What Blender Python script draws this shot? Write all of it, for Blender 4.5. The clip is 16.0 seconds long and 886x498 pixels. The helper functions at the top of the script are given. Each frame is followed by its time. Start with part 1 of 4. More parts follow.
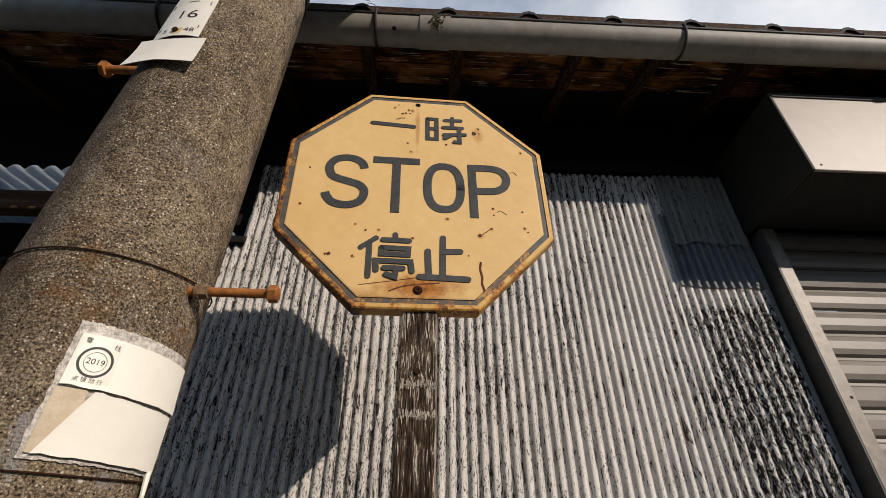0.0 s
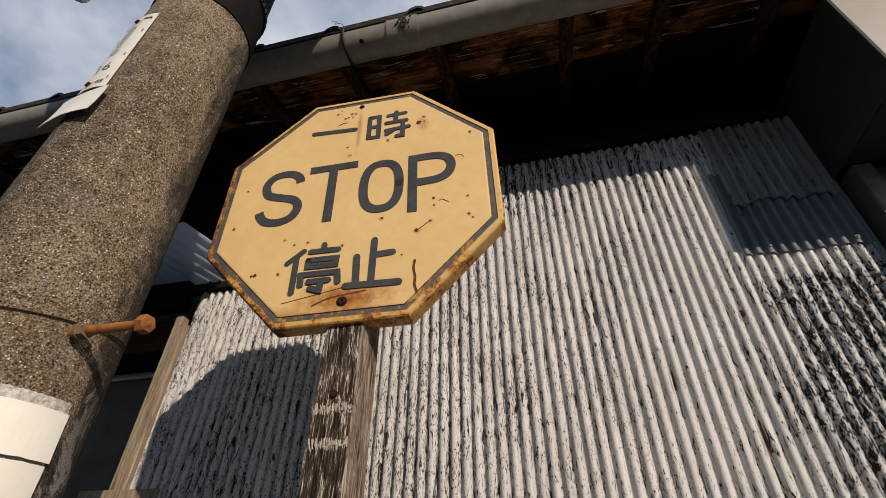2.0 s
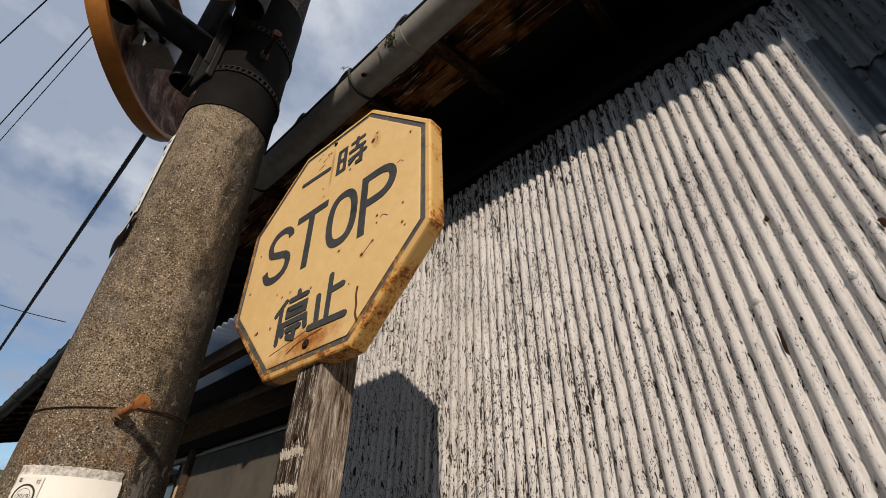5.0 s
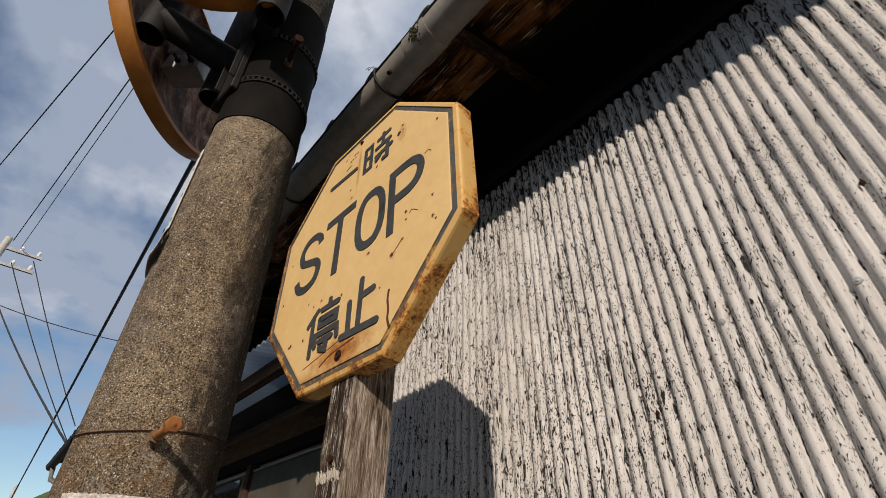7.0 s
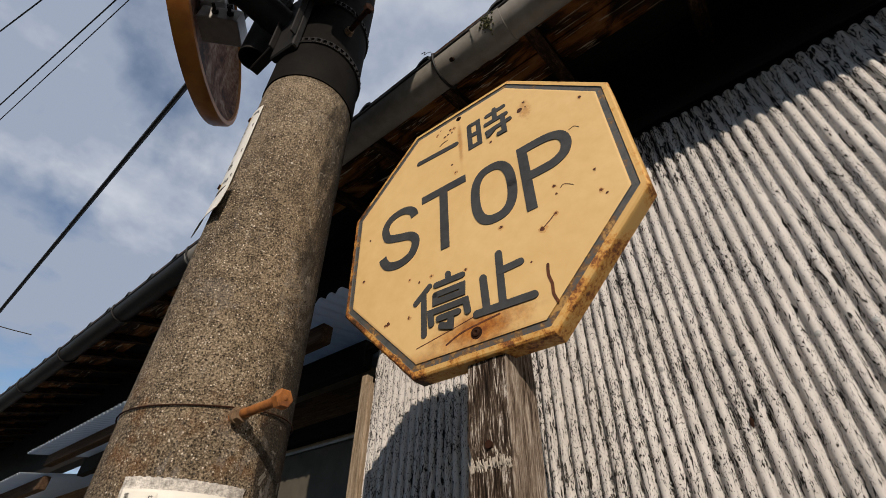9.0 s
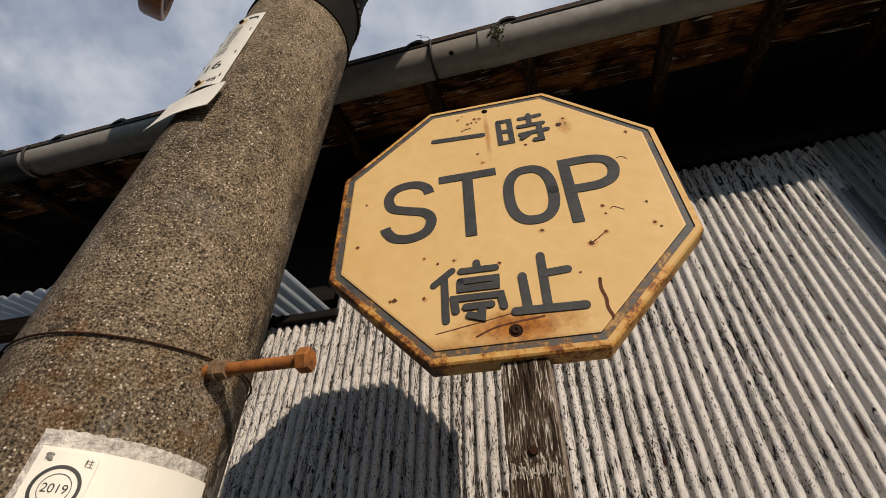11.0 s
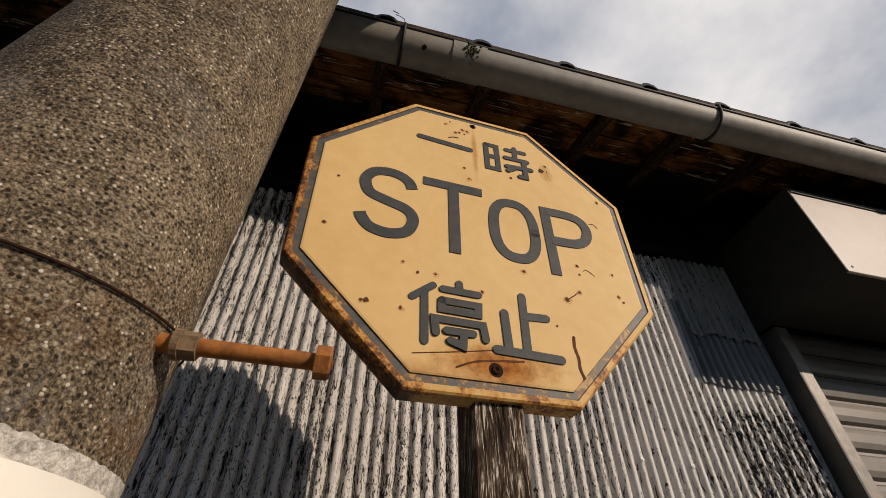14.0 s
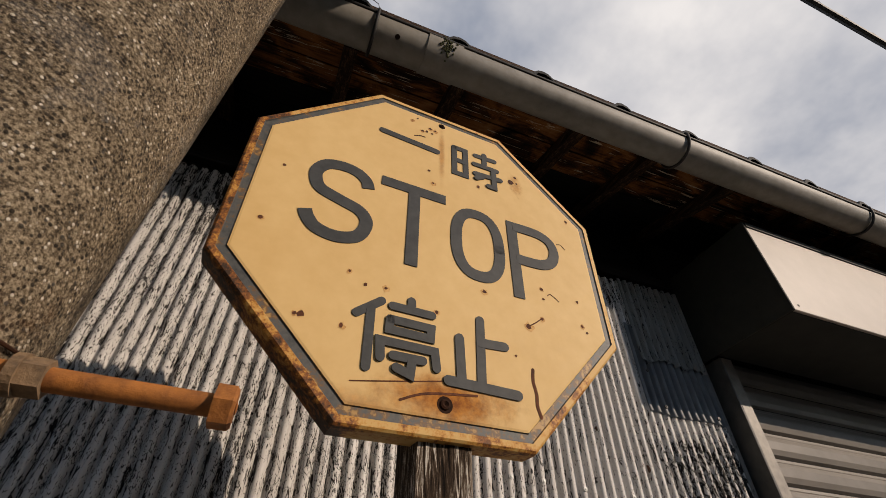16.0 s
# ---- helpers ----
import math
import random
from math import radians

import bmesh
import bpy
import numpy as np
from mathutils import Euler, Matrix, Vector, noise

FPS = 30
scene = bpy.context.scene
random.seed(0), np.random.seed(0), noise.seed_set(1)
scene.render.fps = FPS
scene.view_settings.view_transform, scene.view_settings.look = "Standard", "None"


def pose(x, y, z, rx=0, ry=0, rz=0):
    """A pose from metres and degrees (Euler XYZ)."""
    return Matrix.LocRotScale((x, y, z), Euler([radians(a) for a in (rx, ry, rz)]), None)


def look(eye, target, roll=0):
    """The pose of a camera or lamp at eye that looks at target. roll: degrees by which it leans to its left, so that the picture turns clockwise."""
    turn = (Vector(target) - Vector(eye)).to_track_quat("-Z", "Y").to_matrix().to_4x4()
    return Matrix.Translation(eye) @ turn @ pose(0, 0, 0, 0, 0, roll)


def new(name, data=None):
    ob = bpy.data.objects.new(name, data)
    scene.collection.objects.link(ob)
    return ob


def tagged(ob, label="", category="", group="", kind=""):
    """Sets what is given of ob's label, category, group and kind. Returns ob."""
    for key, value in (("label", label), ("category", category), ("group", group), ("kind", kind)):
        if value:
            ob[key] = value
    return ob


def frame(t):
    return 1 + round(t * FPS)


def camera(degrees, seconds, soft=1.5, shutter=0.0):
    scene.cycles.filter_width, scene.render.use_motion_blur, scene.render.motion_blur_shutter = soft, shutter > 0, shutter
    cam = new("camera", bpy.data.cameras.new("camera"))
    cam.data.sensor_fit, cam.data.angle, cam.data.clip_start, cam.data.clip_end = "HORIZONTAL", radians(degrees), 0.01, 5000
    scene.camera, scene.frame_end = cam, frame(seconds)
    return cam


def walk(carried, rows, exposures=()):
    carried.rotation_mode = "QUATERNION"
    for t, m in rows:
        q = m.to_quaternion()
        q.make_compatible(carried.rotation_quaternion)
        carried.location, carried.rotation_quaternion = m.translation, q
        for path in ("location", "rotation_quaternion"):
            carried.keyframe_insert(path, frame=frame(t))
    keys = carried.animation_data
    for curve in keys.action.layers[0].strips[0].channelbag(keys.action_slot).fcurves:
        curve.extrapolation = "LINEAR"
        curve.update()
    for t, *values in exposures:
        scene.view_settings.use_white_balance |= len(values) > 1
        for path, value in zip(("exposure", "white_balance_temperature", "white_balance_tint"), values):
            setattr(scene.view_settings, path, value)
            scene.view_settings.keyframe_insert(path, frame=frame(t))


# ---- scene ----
cam = camera(87.3, 16.0, soft=0.5)
METRES, EYE, TILT, LEAN, TURN = 2.4, 1.6, 0.0, 0.0, -2.7
ROWS = [
    (0.0, 0.0, 0.0, 0.0, -0.1, 33.98, -0.14),
    (0.5, 0.0108, 0.0312, -0.0037, 1.07, 34.59, -0.07),
    (1.0, 0.0458, 0.0895, 0.0132, 4.53, 35.69, -0.08),
    (1.5, 0.0811, 0.0976, 0.0115, 10.07, 36.43, -0.21),
    (2.0, 0.1369, 0.0761, 0.0133, 16.17, 36.88, -0.45),
    (2.5, 0.191, 0.0922, 0.0157, 23.22, 37.16, -0.59),
    (3.0, 0.2345, 0.1273, 0.0147, 29.22, 37.33, -0.8),
    (3.5, 0.2652, 0.1443, 0.0212, 34.19, 37.13, -0.94),
    (4.0, 0.294, 0.1578, 0.0254, 38.66, 36.74, -1.08),
    (6.5, 0.2803, 0.2177, 0.0581, 50.97, 36.56, -1.45),
    (7.0, 0.2702, 0.215, 0.055, 51.87, 36.81, -1.48),
    (7.5, 0.2469, 0.1871, 0.0521, 51.52, 37.07, -1.45),
    (8.0, 0.2265, 0.1548, 0.0504, 49.77, 37.53, -1.41),
    (8.5, 0.1886, 0.1417, 0.0428, 46.46, 38.42, -1.27),
    (9.0, 0.1426, 0.1356, 0.0423, 42.11, 39.3, -1.2),
    (11.5, -0.0288, 0.0819, 0.0402, 10.94, 41.55, -0.52),
    (12.0, -0.0753, 0.061, 0.0393, 4.59, 41.51, -0.32),
    (12.5, -0.1024, 0.0558, 0.041, -0.77, 41.45, -0.1),
    (13.0, -0.1092, 0.0682, 0.0501, -5.11, 41.4, 0.05),
    (13.5, -0.1037, 0.0988, 0.0608, -8.74, 41.5, 0.06),
    (14.0, -0.1002, 0.1139, 0.0655, -11.77, 41.86, 0.02),
    (14.5, -0.0902, 0.1277, 0.0788, -14.3, 42.07, -0.07),
    (15.0, -0.0859, 0.1305, 0.0862, -16.42, 42.15, -0.13),
    (15.5, -0.0934, 0.1367, 0.0897, -18.11, 42.09, -0.19),
    (16.0, -0.0948, 0.1337, 0.0934, -19.05, 41.95, -0.21),
]
walk(cam, [(t, pose(0, 0, EYE, TILT, LEAN, TURN) @ pose(METRES * x, METRES * y, METRES * z, 90 + pitch, roll, yaw)) for t, x, y, z, yaw, pitch, roll in ROWS],
     exposures=[(0.0, 0.0, 6650, 10), (4.0, 0.0, 6650, 10), (9.0, 0.0, 6700, 10), (11.5, -0.02, 7050, 11), (13.0, -0.10, 7150, 12), (14.5, -0.17, 7200, 13), (16.0, -0.19, 7200, 13)])

# ---- world, sun ----
SUN_WAY = Vector((-0.470, 0.507, -0.288)).normalized()
sun_elev = math.asin(-SUN_WAY.z)
sun_data = bpy.data.lights.new("sun", "SUN")
sun_data.energy, sun_data.angle, sun_data.color = 3.7, radians(0.5), (1.0, 0.88, 0.77)
sun = new("sun", sun_data)
sun.matrix_world = look((6, -6, 5), Vector((6, -6, 5)) + SUN_WAY)

world = bpy.data.worlds.new("sky")
scene.world = world
world.use_nodes = True
wt = world.node_tree
wt.nodes.clear()


def wn(kind, **kw):
    nd = wt.nodes.new(kind)
    for k, v in kw.items():
        if k in ("inp",):
            for i, val in v.items():
                nd.inputs[i].default_value = val
    return nd


sky = wn("ShaderNodeTexSky")
sky.sky_type, sky.sun_disc, sky.sun_elevation = "NISHITA", False, sun_elev
sky.sun_rotation = math.atan2(-SUN_WAY.x, -SUN_WAY.y)
sky.air_density, sky.dust_density, sky.ozone_density = 1.0, 0.2, 2.5
coord = wn("ShaderNodeTexCoord")
sepw = wn("ShaderNodeSeparateXYZ")
addz = wn("ShaderNodeMath", inp={1: 0.22}); addz.operation = "ADD"
divx = wn("ShaderNodeMath"); divx.operation = "DIVIDE"
divy = wn("ShaderNodeMath"); divy.operation = "DIVIDE"
comb = wn("ShaderNodeCombineXYZ", inp={2: 4.3})
cloud = wn("ShaderNodeTexNoise", inp={"Scale": 1.9, "Detail": 8.0, "Roughness": 0.52, "Distortion": 0.12})
cramp = wn("ShaderNodeValToRGB")
cramp.color_ramp.elements[0].position, cramp.color_ramp.elements[1].position = 0.465, 0.585
shade = wn("ShaderNodeTexNoise", inp={"Scale": 2.4, "Detail": 6.0, "Roughness": 0.55})
sramp = wn("ShaderNodeValToRGB")
sramp.color_ramp.elements[0].position, sramp.color_ramp.elements[1].position = 0.58, 0.93
sramp.color_ramp.elements[0].color, sramp.color_ramp.elements[1].color = (2.7, 3.2, 4.2, 1), (7.6, 7.8, 8.2, 1)
mixw = wn("ShaderNodeMix"); mixw.data_type = "RGBA"
bgw = wn("ShaderNodeBackground", inp={"Strength": 0.122})
outw = wn("ShaderNodeOutputWorld")
L = wt.links.new
L(coord.outputs["Generated"], sepw.inputs[0])
L(sepw.outputs["Z"], addz.inputs[0])
for dv, ax in ((divx, "X"), (divy, "Y")):
    L(sepw.outputs[ax], dv.inputs[0]); L(addz.outputs[0], dv.inputs[1])
L(divx.outputs[0], comb.inputs[0]); L(divy.outputs[0], comb.inputs[1])
L(comb.outputs[0], cloud.inputs["Vector"]); L(comb.outputs[0], shade.inputs["Vector"])
north = wn("ShaderNodeVectorMath", inp={1: (0.10, 0.26, 0.28)}); north.operation = "DOT_PRODUCT"
cover = wn("ShaderNodeMath"); cover.operation = "ADD"
L(coord.outputs["Generated"], north.inputs[0])
L(cloud.outputs["Fac"], cover.inputs[0]); L(north.outputs["Value"], cover.inputs[1])
east = wn("ShaderNodeVectorMath", inp={1: (0.16, -0.03, 0.26)}); east.operation = "DOT_PRODUCT"
glow = wn("ShaderNodeMath"); glow.operation = "ADD"
L(coord.outputs["Generated"], east.inputs[0])
L(shade.outputs["Fac"], glow.inputs[0]); L(east.outputs["Value"], glow.inputs[1])
L(cover.outputs[0], cramp.inputs[0]); L(glow.outputs[0], sramp.inputs[0])
L(cramp.outputs["Color"], mixw.inputs["Factor"])
L(sky.outputs[0], mixw.inputs["A"]); L(sramp.outputs[0], mixw.inputs["B"])
L(mixw.outputs["Result"], bgw.inputs["Color"]); L(bgw.outputs[0], outw.inputs["Surface"])


# ---- materials ----
class Mat:
    """A small builder for node materials."""

    def __init__(self, name, rough=0.6, metal=0.0, spec=0.5):
        self.m = bpy.data.materials.new(name)
        self.m.use_nodes = True
        self.t = self.m.node_tree
        self.b = self.t.nodes["Principled BSDF"]
        self.b.inputs["Roughness"].default_value = rough
        self.b.inputs["Metallic"].default_value = metal
        self.b.inputs["Specular IOR Level"].default_value = spec
        self.co = self.n("ShaderNodeTexCoord").outputs["Object"]

    def n(self, kind):
        return self.t.nodes.new(kind)

    def link(self, a, b):
        self.t.links.new(a, b)

    def space(self, scale=(1, 1, 1), shift=(0, 0, 0)):
        nd = self.n("ShaderNodeMapping")
        nd.inputs["Scale"].default_value, nd.inputs["Location"].default_value = scale, shift
        self.link(self.co, nd.inputs["Vector"])
        return nd.outputs[0]

    def noise(self, scale, detail=5, rough=0.6, vec=None, dist=0.0):
        nd = self.n("ShaderNodeTexNoise")
        for k, v in (("Scale", scale), ("Detail", detail), ("Roughness", rough), ("Distortion", dist)):
            nd.inputs[k].default_value = v
        self.link(vec or self.co, nd.inputs["Vector"])
        return nd.outputs["Fac"]

    def cells(self, scale, out="Distance", vec=None, feature="F1"):
        nd = self.n("ShaderNodeTexVoronoi")
        nd.feature = feature
        nd.inputs["Scale"].default_value = scale
        self.link(vec or self.co, nd.inputs["Vector"])
        return nd.outputs[out]

    def ramp(self, fac, stops):
        nd = self.n("ShaderNodeValToRGB")
        els = nd.color_ramp.elements
        while len(els) < len(stops):
            els.new(0.5)
        for e, (p, c) in zip(els, stops):
            e.position = p
            e.color = (*c, 1) if len(c) == 3 else c
        self.link(fac, nd.inputs[0])
        return nd.outputs[0]

    def step(self, fac, lo, hi, flip=False):
        nd = self.n("ShaderNodeMapRange")
        nd.interpolation_type = "SMOOTHSTEP"
        for i, v in enumerate((lo, hi, 1.0 if flip else 0.0, 0.0 if flip else 1.0)):
            nd.inputs[i + 1].default_value = v
        self.link(fac, nd.inputs[0])
        return nd.outputs[0]

    def math(self, op, a, b=0.0, c=None):
        nd = self.n("ShaderNodeMath")
        nd.operation = op
        for i, v in enumerate((a, b) if c is None else (a, b, c)):
            if isinstance(v, (int, float)):
                nd.inputs[i].default_value = v
            else:
                self.link(v, nd.inputs[i])
        return nd.outputs[0]

    def mix(self, fac, a, b):
        nd = self.n("ShaderNodeMix")
        nd.data_type = "RGBA"
        for key, v in (("Factor", fac), ("A", a), ("B", b)):
            sock = nd.inputs[key] if key == "Factor" else [s for s in nd.inputs if s.name == key and s.type == "RGBA"][0]
            if isinstance(v, tuple):
                sock.default_value = (*v, 1)
            elif isinstance(v, (int, float)):
                sock.default_value = v
            else:
                self.link(v, sock)
        return [s for s in nd.outputs if s.type == "RGBA"][0]

    def axis(self, which, vec=None):
        nd = self.n("ShaderNodeSeparateXYZ")
        self.link(vec or self.co, nd.inputs[0])
        return nd.outputs[which]

    def near(self, point, squash=(1, 1, 1)):
        """Distance to a point of the thing's own space."""
        nd = self.n("ShaderNodeVectorMath"); nd.operation = "SUBTRACT"
        self.link(self.co, nd.inputs[0]); nd.inputs[1].default_value = point
        mul = self.n("ShaderNodeVectorMath"); mul.operation = "MULTIPLY"
        self.link(nd.outputs[0], mul.inputs[0]); mul.inputs[1].default_value = squash
        ln = self.n("ShaderNodeVectorMath"); ln.operation = "LENGTH"
        self.link(mul.outputs[0], ln.inputs[0])
        return ln.outputs["Value"]

    def color(self, sock):
        self.link(sock, self.b.inputs["Base Color"])
        return self

    def rough(self, sock):
        self.link(sock, self.b.inputs["Roughness"])
        return self

    def bump(self, sock, strength=0.3, distance=0.002):
        nd = self.n("ShaderNodeBump")
        nd.inputs["Strength"].default_value, nd.inputs["Distance"].default_value = strength, distance
        self.link(sock, nd.inputs["Height"])
        self.link(nd.outputs[0], self.b.inputs["Normal"])
        return self


def plain(name, a, b, scale=30, rough=0.6, metal=0.0, bump=0.2, dist=0.001, spec=0.5, big=2.0):
    """Two tones mottled at two scales."""
    m = Mat(name, rough, metal, spec)
    f = m.math("ADD", m.math("MULTIPLY", m.noise(scale, 6), 0.6), m.math("MULTIPLY", m.noise(big, 4), 0.4))
    m.color(m.ramp(f, [(0.36, a), (0.64, b)]))
    m.bump(m.noise(scale * 3, 5), bump, dist)
    return m.m


PITCH, AMP = 0.0312, 0.0066


def make_peeling(name, paint_a, paint_b, base_a, base_b, heavy=None, amount=0.0, worn=None, top=0.055):
    """Old paint flaking off corrugated metal: ragged strips along the waves, with loose flakes between."""
    m = Mat(name, 0.6, 0.0, 0.35)
    strip = m.noise(125, 2, 0.5, m.space((1.0, 1.0, 0.20)), 1.3)
    fine = m.noise(430, 3, 0.6, m.space((1.0, 1.0, 0.40)), 0.7)
    large = m.noise(5.0, 4, 0.6, m.space((1.0, 1.0, 0.45), (3, 1, 0)))
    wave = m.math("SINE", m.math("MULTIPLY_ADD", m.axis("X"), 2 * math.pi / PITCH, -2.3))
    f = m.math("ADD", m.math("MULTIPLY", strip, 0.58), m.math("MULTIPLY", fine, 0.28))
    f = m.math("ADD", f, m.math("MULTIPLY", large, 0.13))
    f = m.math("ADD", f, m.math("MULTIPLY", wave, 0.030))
    if worn:
        west = m.math("MULTIPLY", m.step(m.axis("X"), worn[1], worn[0], True), worn[2])
        f = m.math("ADD", f, west)
    if heavy:
        x0, x1, z0, z1 = heavy
        hx = m.step(m.math("ADD", m.axis("X"), m.math("MULTIPLY", m.noise(7, 4), 0.25)), x0, x1)
        hz = m.step(m.axis("Z"), z0, z1, True)
        chunk = m.math("ADD", m.math("MULTIPLY", m.noise(82, 4, 0.62, m.space((1.0, 1.0, 0.42)), 1.3), 0.78), m.math("MULTIPLY", fine, 0.34))
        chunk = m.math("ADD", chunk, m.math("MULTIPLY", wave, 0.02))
        both = m.math("MULTIPLY", hx, hz)
        f = m.math("ADD", m.math("MULTIPLY", f, m.math("SUBTRACT", 1.0, both)), m.math("MULTIPLY", m.math("ADD", chunk, 0.034), both))
    hi_zone = m.step(m.math("ADD", m.axis("Z"), m.math("MULTIPLY", m.noise(9, 4), 0.3)), 2.78, 3.06)
    f = m.math("ADD", f, m.math("MULTIPLY", hi_zone, top))
    lo = 0.590 - amount
    clump = m.math("MULTIPLY", m.noise(11, 4, 0.65, m.space((1, 1, 0.45), (7, 3, 1))), 0.34)
    fleck = m.math("ADD", m.noise(290, 2, 0.5, m.space((1.0, 1.0, 0.42), (2, 5, 3)), 1.0), clump)
    if worn:
        fleck = m.math("ADD", fleck, m.math("MULTIPLY", west, 1.6))
    gone = m.math("MAXIMUM", m.step(f, lo, lo + 0.008), m.step(fleck, 0.828 - 1.6 * amount, 0.838 - 1.6 * amount))
    edge = m.step(f, lo - 0.035, lo)
    paint = m.ramp(m.math("ADD", m.math("MULTIPLY", m.noise(4.0, 4), 0.5), m.math("MULTIPLY", m.noise(60, 4, 0.6, m.space((1, 1, 0.10))), 0.5)),
                   [(0.35, paint_a), (0.66, paint_b)])
    under = m.ramp(m.noise(150, 5, 0.7, m.space((1, 1, 0.3))), [(0.38, base_a), (0.66, base_b)])
    m.color(m.mix(gone, paint, under))
    m.rough(m.math("ADD", m.math("MULTIPLY", gone, 0.25), 0.52))
    h = m.math("ADD", m.math("MULTIPLY", edge, 0.55), m.math("MULTIPLY", gone, -1.3))
    m.bump(m.math("ADD", h, m.math("MULTIPLY", m.noise(260, 3, 0.6, m.space((1, 1, 0.35))), 0.22)), 0.8, 0.0018)
    return m.m


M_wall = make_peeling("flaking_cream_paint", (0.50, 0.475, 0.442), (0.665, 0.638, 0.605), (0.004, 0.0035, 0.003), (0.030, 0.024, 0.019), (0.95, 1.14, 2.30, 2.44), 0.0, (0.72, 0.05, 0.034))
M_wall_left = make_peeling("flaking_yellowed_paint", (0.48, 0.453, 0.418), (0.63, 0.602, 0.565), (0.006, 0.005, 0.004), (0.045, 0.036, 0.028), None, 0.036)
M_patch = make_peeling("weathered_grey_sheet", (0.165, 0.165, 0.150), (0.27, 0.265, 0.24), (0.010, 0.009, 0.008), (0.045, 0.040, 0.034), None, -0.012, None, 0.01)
M_patchdark = plain("dark_blue_grey_sheet", (0.085, 0.092, 0.098), (0.165, 0.172, 0.172), 16, 0.5, 0.0, 0.25, 0.001, 0.4, 5.0)


def make_sign_paint():
    m = Mat("weathered_yellow_enamel", 0.62, 0.0, 0.2)
    cloudy = m.math("ADD", m.math("MULTIPLY", m.noise(5, 5), 0.65), m.math("MULTIPLY", m.noise(40, 5), 0.35))
    yellow = m.ramp(cloudy, [(0.34, (0.66, 0.43, 0.175)), (0.66, (0.735, 0.505, 0.225))])
    wob = m.math("MULTIPLY", m.math("SUBTRACT", m.noise(38, 6, 0.7), 0.5), 0.055)
    d1 = m.math("ADD", m.near((0.005, -0.262, 0), (0.42, 1.15, 1)), wob)
    stain = m.step(d1, 0.008, 0.052, True)
    d2 = m.math("ADD", m.near((-0.003, 0.19, 0), (9.0, 0.75, 1)), wob)
    drip = m.math("MULTIPLY", m.step(d2, 0.01, 0.075, True), 0.6)
    d3 = m.math("ADD", m.near((0.149, 0.178, 0), (1.6, 0.75, 1)), wob)
    spot = m.math("MULTIPLY", m.step(d3, 0.004, 0.028, True), 0.6)
    d4 = m.math("ADD", m.near((-0.11, -0.285, 0), (0.30, 1.5, 1)), wob)
    low = m.math("MULTIPLY", m.step(d4, 0.002, 0.04, True), 0.55)
    rust = m.math("MAXIMUM", m.math("MAXIMUM", stain, drip), m.math("MAXIMUM", spot, low))
    rcol = m.ramp(m.noise(90, 6, 0.7), [(0.35, (0.20, 0.055, 0.012)), (0.65, (0.50, 0.19, 0.03))])
    m.color(m.mix(m.math("MULTIPLY", rust, 0.95), yellow, rcol))
    m.rough(m.math("ADD", m.math("MULTIPLY", rust, 0.3), m.math("ADD", m.math("MULTIPLY", m.noise(60, 4), 0.2), 0.5)))
    m.bump(m.math("ADD", m.noise(9, 3), m.math("MULTIPLY", m.noise(160, 4), 0.10)), 0.10, 0.003)
    return m.m


def make_rim():
    m = Mat("rusting_yellow_rim", 0.6, 0.0, 0.35)
    f = m.math("ADD", m.math("MULTIPLY", m.noise(15, 6, 0.7), 0.66), m.math("MULTIPLY", m.noise(150, 5, 0.7), 0.34))
    low = m.math("MULTIPLY", m.step(m.axis("Y"), -0.05, -0.30), 0.05)
    left = m.math("MULTIPLY", m.step(m.axis("X"), -0.05, -0.30), 0.09)
    f = m.math("ADD", m.math("ADD", f, low), left)
    corner = m.step(m.near((0, 0, 0), (1, 1, 0)), 0.3215, 0.3330)
    f = m.math("ADD", m.math("SUBTRACT", f, 0.040), m.math("MULTIPLY", corner, 0.085))
    m.color(m.ramp(f, [(0.47, (0.62, 0.385, 0.13)), (0.525, (0.56, 0.27, 0.055)), (0.565, (0.27, 0.095, 0.022)), (0.63, (0.045, 0.024, 0.012))]))
    m.bump(m.noise(120, 5, 0.7), 0.35, 0.0015)
    return m.m


def make_band():
    m = Mat("grey_border_paint", 0.55, 0.0, 0.4)
    f = m.math("ADD", m.math("MULTIPLY", m.noise(24, 5), 0.6), m.math("MULTIPLY", m.noise(130, 5), 0.4))
    f = m.math("ADD", f, m.math("MULTIPLY", m.step(m.axis("Y"), -0.08, -0.30), 0.05))
    m.color(m.ramp(f, [(0.36, (0.040, 0.042, 0.041)), (0.52, (0.085, 0.085, 0.078)), (0.575, (0.15, 0.080, 0.032)), (0.63, (0.40, 0.23, 0.07))]))
    m.bump(m.noise(150, 4), 0.3, 0.001)
    return m.m


def make_concrete():
    m = Mat("exposed_aggregate_concrete", 0.9, 0.0, 0.25)
    big = m.noise(3.0, 4, 0.55)
    mid = m.noise(30, 5, 0.65)
    base = m.ramp(m.math("ADD", m.math("MULTIPLY", big, 0.12), m.math("ADD", m.math("MULTIPLY", mid, 0.20), m.math("MULTIPLY", m.noise(300, 5, 0.75), 0.68))),
                  [(0.41, (0.034, 0.025, 0.015)), (0.50, (0.205, 0.153, 0.096)), (0.59, (0.47, 0.375, 0.255))])
    cell_c = m.cells(270, "Color")
    cell_d = m.cells(270, "Distance")
    sep = m.n("ShaderNodeSeparateColor"); m.link(cell_c, sep.inputs[0])
    pick = m.math("MULTIPLY", m.step(sep.outputs[0], 0.44, 0.50), m.step(cell_d, 0.26, 0.46, True))
    light = m.ramp(sep.outputs[1], [(0.0, (0.25, 0.19, 0.12)), (0.60, (0.44, 0.355, 0.245)), (0.95, (0.82, 0.74, 0.62))])
